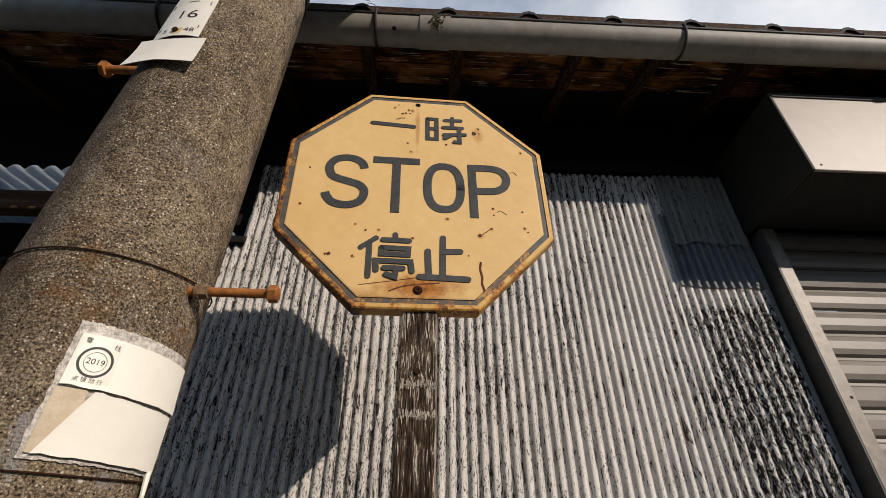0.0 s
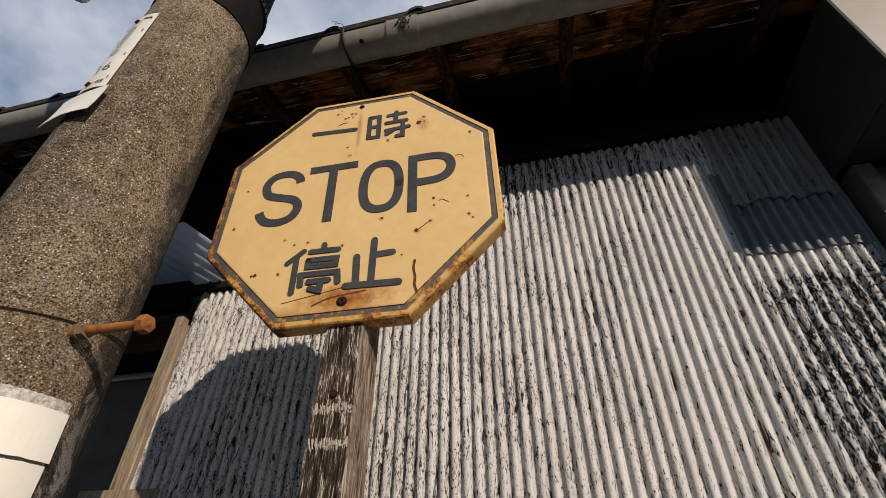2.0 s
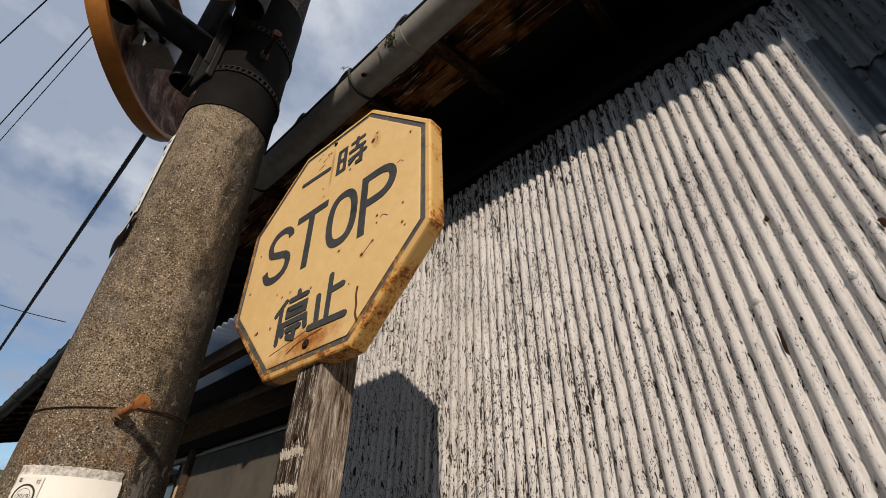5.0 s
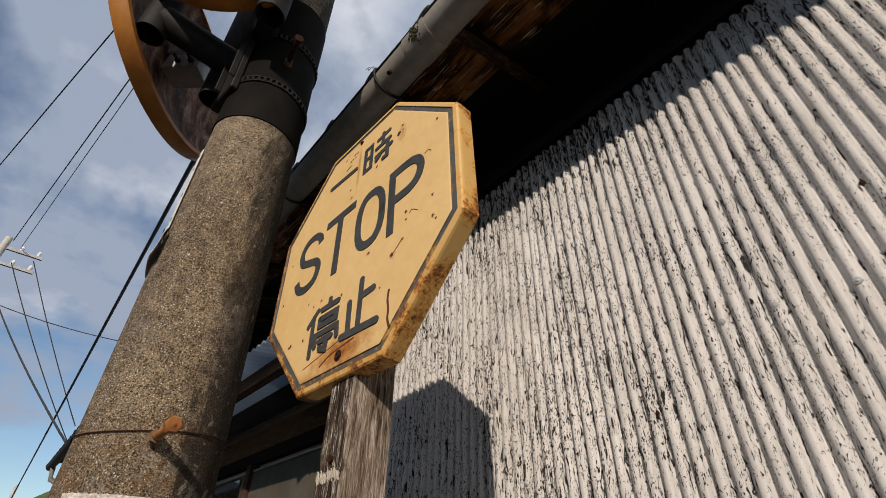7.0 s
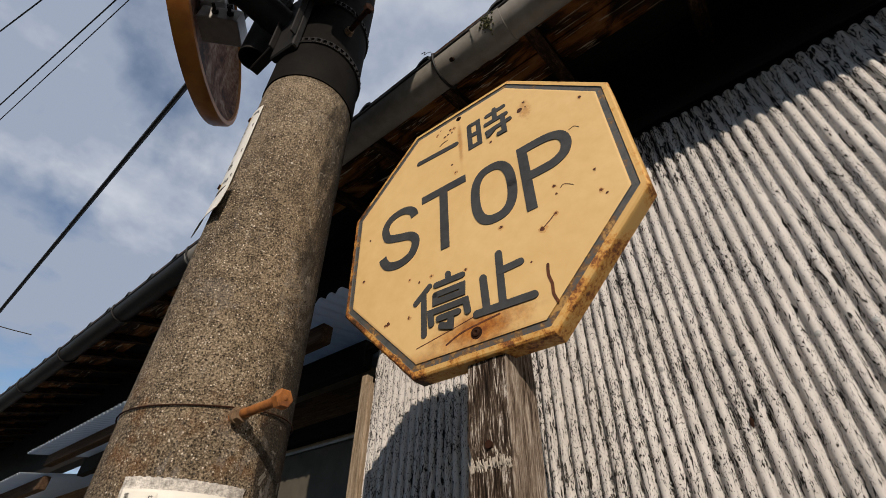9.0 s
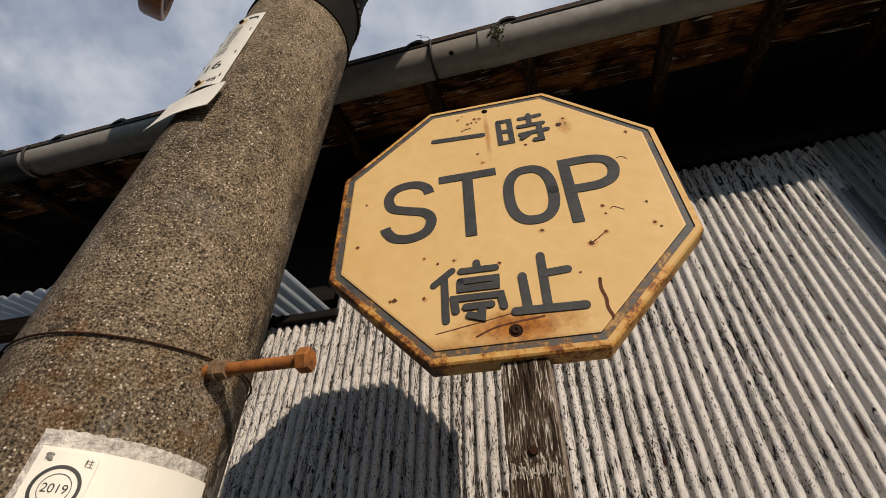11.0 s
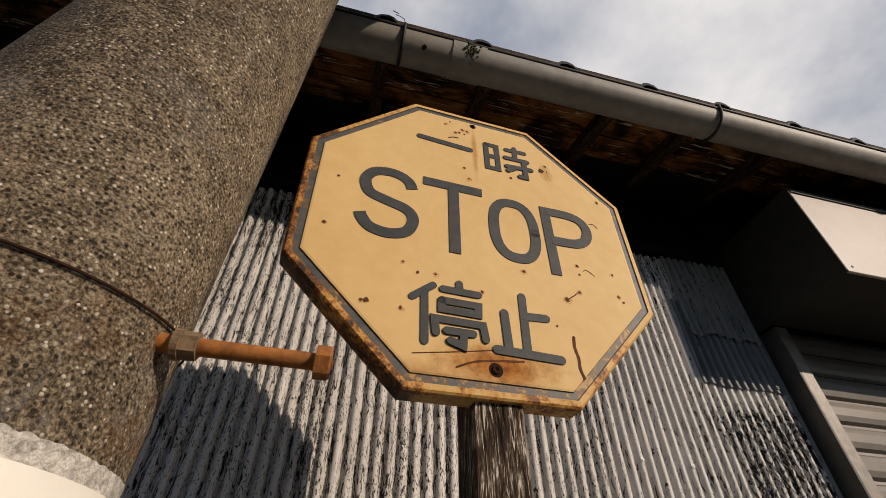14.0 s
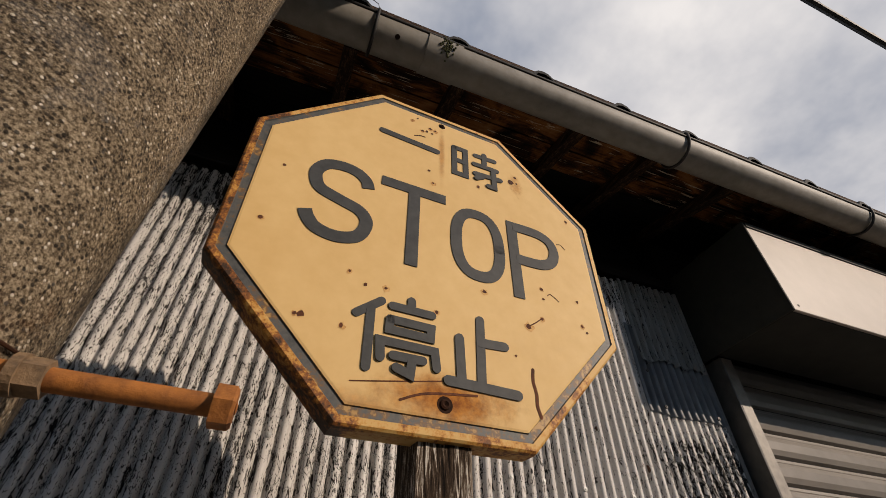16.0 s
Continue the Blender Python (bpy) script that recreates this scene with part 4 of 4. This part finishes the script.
for i, (x, y) in enumerate(chips):
    if i % 2 == 0 or i in (13, 19, 21, 22, 17, 10):
        r = random.uniform(4.0, 6.5) * (1.6 if i in (9, 13, 21) else 1.0)
        b.faces.new([b.verts.new((x / 1000 + r / 1000 * random.uniform(0.5, 1.2) * math.cos(a), y / 1000 - 0.0008 + r / 1000 * random.uniform(0.5, 1.2) * math.sin(a), 0.00446)) for a in (2 * math.pi * k / 11 for k in range(11))])
tagged(part("rust_bloom", b, M_bloom, sign, "faint orange rust blooms"), kind="stuff")
b = bmesh.new()
for i, (x, y) in enumerate(chips):
    r = random.uniform(2.1, 3.8) * (1.8 if i in (9, 13, 19, 21) else 1.0)
    pts = [(x / 1000 + r / 1000 * random.uniform(0.6, 1.15) * math.cos(a), y / 1000 + r / 1000 * random.uniform(0.6, 1.15) * math.sin(a)) for a in (2 * math.pi * k / 9 for k in range(9))]
    b.faces.new([b.verts.new((px, py, 0.00462)) for px, py in pts])
for ln, w in (([(-57, 218), (-47, 223), (-37, 224)], 2.4), ([(-116, -258), (-44, -246), (10, -236)], 1.5), ([(-55, -270), (-21, -257), (46, -249)], 3.0), ([(136, -197), (134, -214), (137, -232), (136, -248), (140, -262)], 5.0), ([(140, -127), (152, -119), (164, -109)], 1.8),
              ([(183, -62), (190, -58), (204, -68)], 1.2), ([(222, 58), (232, 60), (239, 52)], 1.2)):
    ribbon(b, [(x / 1000, y / 1000) for x, y in ln], w / 1000, 0.0040, 0.0047, True)
tagged(part("rust_pitting", b, M_spot, sign, "scattered rust pits and scratches"), kind="stuff")

# ---- the concrete pole ----
POLE_K = [(0.0, 0.166), (1.4, 0.149), (2.2, 0.1335), (3.2, 0.1145), (4.5, 0.104), (8.0, 0.082), (11.6, 0.070)]


def pole_c(z):
    return Vector((-0.4879 + 0.054 * (z - 2.2), 0.6799 - 0.0458 * (z - 2.2), z))


def pole_r(z):
    for (z0, r0), (z1, r1) in zip(POLE_K, POLE_K[1:]):
        if z <= z1:
            return r0 + (r1 - r0) * (z - z0) / (z1 - z0)
    return POLE_K[-1][1]


def on_pole(deg, z, out=0.0):
    a = radians(deg)
    return pole_c(z) + (pole_r(z) + out) * Vector((math.cos(a), math.sin(a), 0))


def pole_skin(z0, z1, out, seg=72, rows=40, wob=0.0):
    b = bmesh.new()
    rings = []
    for i in range(rows + 1):
        z = z0 + (z1 - z0) * i / rows
        rings.append([b.verts.new(on_pole(360 * k / seg, z, out + wob * noise.noise(Vector((k * 0.9, z * 40, 3))))) for k in range(seg)])
    for r, s in zip(rings, rings[1:]):
        for k in range(seg):
            b.faces.new((r[k], r[(k + 1) % seg], s[(k + 1) % seg], s[k]))
    b.faces.new(rings[0][::-1]); b.faces.new(rings[-1])
    return b


pole = thing("utility_pole", pose(0, 0, 0), "round exposed-aggregate concrete utility pole, slightly leaning", "utility pole")
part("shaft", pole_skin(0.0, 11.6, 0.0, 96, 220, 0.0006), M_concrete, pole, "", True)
part("sleeve", pole_skin(2.824, 3.45, 0.0035, 64, 6), M_sleeve, pole, "dark wrap under the mirror clamps", True)


def curved_sheet(deg0, deg1, z0, z1, out, cut=None, curl=None, n=16, m=8, thick=0.0012):
    """A thin sheet that follows the pole; cut moves the edges, curl lifts it off."""
    b = bmesh.new()
    lay = []
    for t in (0.0, thick):
        g = []
        for i in range(n + 1):
            row = []
            for j in range(m + 1):
                u, v = i / n, j / m
                a = deg0 + (deg1 - deg0) * u
                z = z0 + (z1 - z0) * v
                if cut:
                    da, dz = cut(u, v)
                    a, z = a + da, z + dz
                row.append(b.verts.new(on_pole(a, z, out + t + (curl(u, v) if curl else 0.0))))
            g.append(row)
        lay.append(g)
    for g in lay:
        for i in range(n):
            for j in range(m):
                b.faces.new((g[i][j], g[i + 1][j], g[i + 1][j + 1], g[i][j + 1]))
    lo, hi = lay
    rim = [(i, 0) for i in range(n)] + [(n, j) for j in range(m)] + [(i, m) for i in range(n, 0, -1)] + [(0, j) for j in range(m, 0, -1)]
    for (i, j), (k, l) in zip(rim, rim[1:] + rim[:1]):
        b.faces.new((lo[i][j], lo[k][l], hi[k][l], hi[i][j]))
    return b


def wrap_text(bm, deg, z, out):
    """Bends flat letters onto the pole, centred at an angle and height."""
    r = pole_r(z) + out
    for v in bm.verts:
        v.co = on_pole(deg + math.degrees(v.co.x / r), z + v.co.y, out)
    return bm


# wires tied round the pole
for z0, amp, ph in ((1.968, 0.014, 80), (1.684, 0.006, 60)):
    pts = [on_pole(a, z0 + amp * math.cos(radians(a - ph)) + 0.002 * math.sin(radians(a * 3)), 0.003) for a in range(0, 361, 8)]
    part("tie_wire", a_tube(pts, 0.0013, seg=7, caps=False), M_hole, pole, "thin rust-brown tie wire", True)


M_washer = plain("greyed_rust", (0.06, 0.040, 0.026), (0.27, 0.17, 0.09), 120, 0.85, 0.1, 0.6, 0.0015)


def step_bolt(base, head, r=0.0095, M_rust=M_rust):
    """A rusty step bolt: shank, hexagon head, collar nut and washer."""
    base, head = Vector(base), Vector(head)
    d = (head - base).normalized()
    ob = part("step_bolt", a_tube([base - d * 0.03, head - d * 0.012], r, seg=16), M_rust, pole, "rusted orange step bolt", True)
    part("head", a_tube([head - d * 0.014, head - d * 0.002, head], [r * 1.95, r * 1.95, r * 1.7], seg=6, phase=0.3), M_rust, ob)
    part("nut", a_tube([base + d * 0.001, base + d * 0.016], [r * 1.6, r * 1.6], seg=6), M_washer, ob, "greyed rusty nut")
    part("washer", a_tube([base - d * 0.003, base + d * 0.003], r * 1.75, seg=18), M_washer, ob)
    b = bmesh.new()
    bmesh.ops.create_uvsphere(b, u_segments=10, v_segments=6, radius=0.008, matrix=Matrix.Translation(head + d * 0.0005) @ Matrix.Diagonal((0.12, 0.5, 0.5, 1)))
    part("stamp", b, M_rust, ob)


step_bolt((-0.353, 0.662, 1.952), (-0.2295, 0.662, 1.951), 0.0075)
step_bolt((-0.598, 0.678, 2.520), (-0.750, 0.690, 2.535))
step_bolt(on_pole(-4, 3.10, 0.004), (-0.205, 0.617, 3.088), 0.0080, M_hole)

# upper number plate and the loose sheet under it
plate = thing("number_plate", pose(0, 0, 0), "narrow white pole number plate nailed to the concrete", "plate")
part("plate_body", curved_sheet(-122, -79, 2.440, 2.712, 0.004), M_plate, plate, "")
for d, z in ((-100, 2.457), (-100, 2.690)):
    part("nail", a_tube([on_pole(d, z, 0.004), on_pole(d, z, 0.009)], 0.0060, seg=10), M_hole, plate, "rusted nail")
for d, z in ((-98, 2.455), (-97, 2.686)):
    b = bmesh.new()
    b.faces.new([b.verts.new((random.uniform(0.007, 0.012) * math.cos(a), random.uniform(0.007, 0.013) * math.sin(a), 0)) for a in (2 * math.pi * k / 14 for k in range(14))])
    part("rust_stain", wrap_text(b, d, z, 0.0055), M_platerust, plate, "faint orange rust halo")
part("writing", wrap_text(text_bm("16", 0.038, 1.25), -98, 2.510, 0.0057), M_ink, plate)
part("writing", wrap_text(text_bm("S", 0.017, 1.2), -110, 2.458, 0.0057), M_ink, plate)
part("writing", wrap_text(text_bm("48", 0.017, 1.2), -89, 2.458, 0.0057), M_ink, plate)
for z, wid in ((2.655, 1.0), (2.626, 1.0), (2.597, 0.7), (2.566, 1.0)):
    b = bmesh.new()
    for dz, w in ((0.009, 0.022 * wid), (0.0, 0.026 * wid), (-0.009, 0.022 * wid)):
        quad = [b.verts.new((x, y, 0)) for x, y in ((-w / 2, dz - 0.0013), (0, dz - 0.0013), (w / 2, dz - 0.0013), (w / 2, dz + 0.0013), (0, dz + 0.0013), (-w / 2, dz + 0.0013))]
        b.faces.new((quad[0], quad[1], quad[4], quad[5])); b.faces.new((quad[1], quad[2], quad[3], quad[4]))
    part("writing_bars", wrap_text(b, -99, z, 0.0057), M_ink, plate)
b = bmesh.new()
vs = [b.verts.new((x, y, 0)) for x, y in ((-0.010, -0.004), (0.010, -0.004), (0.010, 0.004), (-0.010, 0.004))]
b.faces.new(vs)
part("maker_mark", wrap_text(b, -88, 2.694, 0.0057), M_ink, plate, "plain dark maker mark")
for d in (-118, -83):
    for z in (2.47, 2.55, 2.64, 2.69):
        part("slot", a_tube([on_pole(d, z - 0.005, 0.0052), on_pole(d, z + 0.005, 0.0052)], 0.0012, seg=5), M_ink, plate)
flap = thing("loose_sheet", pose(0, 0, 0), "blank white sheet curling off the pole below the number plate", "sheet")
part("sheet_body", curved_sheet(-125, -71, 2.353, 2.434, 0.003, cut=lambda u, v: (0, -0.006 * u + 0.006 * (1 - v) * (1 - 2 * abs(u - 0.5))), curl=lambda u, v: 0.008 * (1 - v) ** 2 + 0.105 * (1 / math.cos(radians(54 * (u - 0.5))) - 1)), M_paper, flap)

# lower notice, torn across
notice = thing("pole_notice", pose(0, 0, 0), "peeling white notice sheet with an inspection sticker", "notice")
tear = lambda u: 0.0025 * noise.noise(Vector((u * 9, 1, 0))) + 0.0015 * noise.noise(Vector((u * 31, 1, 0)))
part("adhesive", curved_sheet(-61.5, 7.5, 1.694, 1.858, 0.0015, cut=lambda u, v: (1.6 * noise.noise(Vector((v * 9, 3, u * 2))), 0.0022 * noise.noise(Vector((u * 26, v * 3, 2)))), n=60, m=40, curl=lambda u, v: 0.0024 * noise.noise(Vector((u * 60, v * 40, 1)))), M_glue, notice, "crusted adhesive border")
part("upper_sheet", curved_sheet(-58.5, 7.0, 1.776, 1.842, 0.0050, cut=lambda u, v: (0, tear(u) * (1 - v)), curl=lambda u, v: 0.003 * (1 - v) ** 2), M_paper, notice)
part("torn_backing", curved_sheet(-59, -46, 1.700, 1.774, 0.0044, cut=lambda u, v: (-0.3, 0.0)), M_tan, notice, "tan torn backing")
part("lower_sheet", curved_sheet(-57.0, 6.0, 1.699, 1.772, 0.0062, cut=lambda u, v: (13.0 * v * (1 - u), tear(u)), curl=lambda u, v: 0.006 * (1 - u) ** 3 * v), M_paper, notice)
part("sticker", curved_sheet(-57.6, -39.5, 1.7785, 1.838, 0.0082, thick=0.0004), M_plate, notice, "square inspection sticker")
cz, cd, so = 1.8075, -48.6, 0.0091
for r, w in ((0.0180, 0.0030), (0.0122, 0.0006)):
    b = bmesh.new()
    ring = []
    for k in range(40):
        a = 2 * math.pi * k / 40
        ring.append([b.verts.new(((r + s * w / 2) * math.cos(a), (r + s * w / 2) * math.sin(a), 0)) for s in (-1, 1)])
    for k in range(40):
        p, q = ring[k], ring[(k + 1) % 40]
        b.faces.new((p[0], p[1], q[1], q[0]))
    part("printed_ring", wrap_text(b, cd, cz, so), M_ink, notice)
part("writing", wrap_text(text_bm("2019", 0.0104, 1.0), cd, cz, so), M_ink, notice)
part("writing", wrap_text(text_bm("\u96fb", 0.0078, 1.0), cd - 6, cz + 0.0245, so), M_ink, notice)
part("writing", wrap_text(text_bm("\u67f1", 0.0078, 1.0), cd + 6.5, cz + 0.0225, so), M_ink, notice)
part("writing", wrap_text(text_bm("\u70b9 \u691c \u52b1 \u884c", 0.0068, 1.0), cd, cz - 0.0232, so), M_ink, notice)
part("frayed_cord", a_tube([on_pole(3, 1.70, 0.006), on_pole(2, 1.672, 0.009), on_pole(3, 1.64, 0.007)], [0.004, 0.003, 0.002], seg=7), M_paper, notice)

# ---- traffic mirror clamped to the pole ----
MC, MR = Vector((-0.785, 0.328, 3.377)), 0.394
az, el = radians(228.1), radians(-10.7)
MN = Vector((math.cos(el) * math.cos(az), math.cos(el) * math.sin(az), math.sin(el)))


def mirror_at(c, nrm, r, name_label):
    mm = nrm.to_track_quat("Z", "Y").to_matrix().to_4x4()
    mm.translation = c
    mi = thing("traffic_mirror", mm, name_label, "traffic mirror", "mirrors on the pole")
    part("rim", lathe(bmesh.new(), [(r - 0.030, 0.010), (r - 0.004, 0.020), (r, 0.010), (r + 0.001, -0.030), (r - 0.004, -0.038), (r - 0.020, -0.040), (r - 0.022, -0.030)], 72), M_orange, mi, "orange rim band", True)
    part("back_shell", lathe(bmesh.new(), [(r - 0.022, -0.031), (r - 0.06, -0.012), (r * 0.55, 0.010), (r * 0.25, 0.018), (0, 0.020)], 72), M_mirback, mi, "streaked rusty back shell", True)
    glass = Mat("mirror_glass", 0.03, 1.0)
    glass.b.inputs["Base Color"].default_value = (0.8, 0.8, 0.8, 1)
    part("mirror_face", lathe(bmesh.new(), [(r - 0.028, 0.012), (r * 0.7, 0.045), (r * 0.35, 0.065), (0, 0.072)], 72), glass.m, mi, "convex mirror face", True)
    part("mount_plate", a_box(-0.055, 0.055, -0.045, 0.045, -0.075, 0.006, 0.003), M_zinc, mi, "zinc mounting bracket")
    for x, y in ((-0.03, 0.02), (0.03, 0.02), (-0.03, -0.02), (0.03, -0.02)):
        part("nut", a_tube([(x, y, -0.072), (x, y, -0.095)], 0.011, seg=6), M_iron, mi)
    return mi


mirror_at(MC, MN, MR, "round orange-rimmed traffic mirror seen from behind, clamped to the pole")
mirror_at(Vector((-0.205, 0.350, 3.535)), Vector((0.683, -0.683, -0.259)).normalized(), MR, "second orange-rimmed traffic mirror above the first")

mount = thing("mirror_mount", pose(0, 0, 0), "dark steel mirror bracket strapped to the pole", "bracket")
bo = on_pole(-82, 3.112, 0.0)
dirn = Vector((math.cos(radians(-82)), math.sin(radians(-82)), 0))
sdir = Vector((-dirn.y, dirn.x, 0))
mb = Matrix((sdir, dirn, Vector((0.054, -0.0458, 1)))).transposed().to_4x4()
mb.translation = bo
part("channel", a_box(-0.046, 0.046, 0.0, 0.022, -0.170, 0.135, 0.004, m=mb), M_greysteel, mount)
part("flange", a_box(-0.046, -0.040, 0.022, 0.040, -0.13, 0.13, 0.002, m=mb), M_greysteel, mount)
part("flange", a_box(0.040, 0.046, 0.022, 0.040, -0.13, 0.13, 0.002, m=mb), M_greysteel, mount)


def open_pipe(name, a, c, r=0.043, t=0.004):
    """A pipe with open ends and a real wall."""
    a, c = Vector(a), Vector(c)
    d = (c - a).normalized()
    b = tube(bmesh.new(), [a, c], r, seg=28, caps=False)
    n0 = len(b.verts)
    tube(b, [a, c], r - t, seg=28, caps=False)
    b.verts.ensure_lookup_table()
    for base in (0, 28):
        for k in range(28):
            j = (k + 1) % 28
            b.faces.new((b.verts[base + k], b.verts[base + j], b.verts[n0 + base + j], b.verts[n0 + base + k]))
    return part(name, b, M_greysteel, mount, "grey steel pipe with an open end", True)


open_pipe("upright_pipe", (-0.545, 0.256, 3.135), (-0.500, 0.236, 3.98))
open_pipe("upright_pipe", (-0.612, 0.492, 3.085), (-0.570, 0.456, 3.90))
open_pipe("upright_pipe", (-0.215, 0.520, 3.110), (-0.180, 0.490, 3.95))
part("arm_pipe", a_tube([(-0.472, 0.540, 3.135), (-0.538, 0.270, 3.225)], 0.050, seg=24), M_greysteel, mount, "", True)
part("arm_pipe", a_tube([(-0.44, 0.555, 3.22), (-0.215, 0.510, 3.235)], 0.036, seg=24), M_greysteel, mount, "", True)
part("brace", a_box(-0.630, -0.500, 0.500, 0.530, 3.055, 3.075, 0.003), M_greysteel, mount)
bx = Vector((0.667, 0.745, 0.0))
bm1 = Matrix((bx, Vector((0.745, -0.667, 0.0)), Vector((0, 0, 1)))).transposed().to_4x4()
bm1.translation = (-0.700, 0.385, 3.245)
mb1 = part("mirror_bracket", a_box(-0.065, 0.065, -0.045, 0.045, -0.038, 0.038, 0.003, m=bm1), M_zinc, mount, "zinc mirror bracket")
for u in (-0.012, 0.036):
    p0 = bm1 @ Vector((u, 0.046, -0.006))
    part("bolt", a_tube([p0, p0 + Vector((0.745, -0.667, 0)) * 0.010, p0 + Vector((0.745, -0.667, 0)) * 0.011, p0 + Vector((0.745, -0.667, 0)) * 0.030], [0.011, 0.011, 0.006, 0.006], seg=6), M_iron, mb1, "dark bolt and nut")
part("mirror_bracket", a_tube([(-0.24, 0.385, 3.55), (-0.20, 0.50, 3.55)], 0.026, seg=4, phase=0.78), M_zinc, mount, "zinc mirror bracket")
for z in (2.988, 3.216):
    b = bmesh.new()
    for a in range(-66, 236, 4):
        for dz in (-0.0095, 0.0095):
            tube(b, [on_pole(a, z + dz, 0.006), on_pole(a + 4.2, z + dz, 0.006)], 0.0030, seg=5)
    for a in range(-66, 236, 8):
        tube(b, [on_pole(a, z - 0.0095, 0.006), on_pole(a, z + 0.0095, 0.006)], 0.0042, seg=5)
    part("strap", b, M_greysteel, mount, "perforated steel strap")

# ---- overhead lines and the far end of the street ----
def span(name, a, c, r, sag, label, twist=False):
    a, c = Vector(a), Vector(c)
    pts = [a.lerp(c, i / 24) + Vector((0, 0, -sag * 4 * (i / 24) * (1 - i / 24))) for i in range(25)]
    ob = thing(name, pose(0, 0, 0), label, "cable")
    part("line", a_tube(pts, r, seg=6), M_wire, ob, "", True)
    if twist:
        n = 560
        ln = [a.lerp(c, i / n) + Vector((0, 0, -sag * 4 * (i / n) * (1 - i / n))) + r * Vector((0, 0.9 * math.cos(i * 0.9), 1.1 + 1.0 * math.sin(i * 0.9))) for i in range(n + 1)]
        part("lashing", a_tube(ln, r * 0.18, seg=4), M_wire, ob)
    return ob


span("telephone_cable", (-46, 1.35, 6.2), (-0.30, 0.585, 6.5), 0.030, 0.10, "black lashed telephone cable above the street", True)
span("telephone_cable", (-0.30, 0.585, 6.5), (30, 0.9, 6.4), 0.030, 0.15, "black lashed telephone cable running on from the pole", True)
span("power_line", (-19.4, -2.75, 11.5), (-0.07, 0.30, 11.12), 0.014, 0.15, "thin black power line")
span("power_line", (-19.4, -2.45, 11.3), (-0.09, 0.33, 10.95), 0.010, 0.15, "thin black power line")
span("power_line", (-19.6, -4.45, 11.3), (-0.06, 0.24, 11.30), 0.014, 0.1, "thin black power line")
span("service_drop", (-19.2, -1.9, 10.9), (-18.7, 1.5, 5.8), 0.018, 0.1, "slack black service drop")
span("service_drop", (-19.2, -2.4, 10.6), (-19.2, 1.7, 5.2), 0.018, 0.15, "slack black service drop")
span("service_drop", (-19.2, -2.9, 10.2), (-9.0, 1.2, 3.3), 0.018, 0.2, "slack black service drop")
span("service_drop", (-19.0, -3.2, 9.2), (-17.5, 2.0, 8.4), 0.016, 0.2, "slack black service drop")

fp = thing("utility_pole", pose(-19.5, -2.9, 0), "distant concrete utility pole with cross-arms", "utility pole")
part("shaft", a_tube([(0, 0, 0), (0, 0, 11.6)], [0.17, 0.11], seg=16), M_farwall, fp, "", True)
for z in (11.2, 10.6):
    part("cross_arm", a_box(-0.05, 0.05, -1.0, 1.15, z - 0.05, z + 0.05), M_zinc, fp)
    for y in (-0.9, -0.4, 0.5, 1.0):
        part("insulator", a_tube([(0, y, z + 0.05), (0, y, z + 0.16), (0, y, z + 0.24)], [0.05, 0.07, 0.04], seg=10), M_ceramic, fp)
fp2 = thing("utility_pole", pose(-46, 1.3, 0), "distant concrete utility pole beyond the shed", "utility pole")
part("shaft", a_tube([(0, 0, 0), (0, 0, 7.2)], [0.17, 0.12], seg=12), M_farwall, fp2, "", True)

hill = bmesh.new()
nx, ny = 40, 14
gv = [[hill.verts.new((-170 - 5.0 * j, -120 + 7 * i, 38 * math.sin(math.pi * min(1, j / 9) / 2) * (0.55 + 0.45 * noise.noise(Vector((i * 0.22, j * 0.2, 5)))) + 2.2 * noise.noise(Vector((i * 1.7, j * 1.9, 2))) - 1)) for j in range(ny)] for i in range(nx)]
for i in range(nx - 1):
    for j in range(ny - 1):
        hill.faces.new((gv[i][j], gv[i + 1][j], gv[i + 1][j + 1], gv[i][j + 1]))
hl = part("backdrop", hill, M_leaf, None, "low wooded hill at the end of the street")
tagged(hl, category="hill", kind="structure")

# ---- small boards at the corner of the recess ----
nb = thing("notice_board", pose(0, 0, 0), "small rust-stained cream board over a dark lettered board", "sign board")
part("upper_board", a_box(-1.03, -0.765, WALL - 0.060, WALL - 0.048, 1.780, 1.868, 0.002), M_batten, nb, "cream board with a rust stain")
part("stain", a_box(-0.985, -0.925, WALL - 0.0615, WALL - 0.060, 1.800, 1.845), M_rust, nb)
part("lower_board", a_box(-1.06, -0.70, WALL - 0.058, WALL - 0.046, 1.50, 1.777, 0.002), M_iron, nb, "dark lettered board")
part("hanger", a_box(-0.93, -0.88, WALL - 0.047, WALL + 0.0, 1.56, 1.86), M_black, nb)
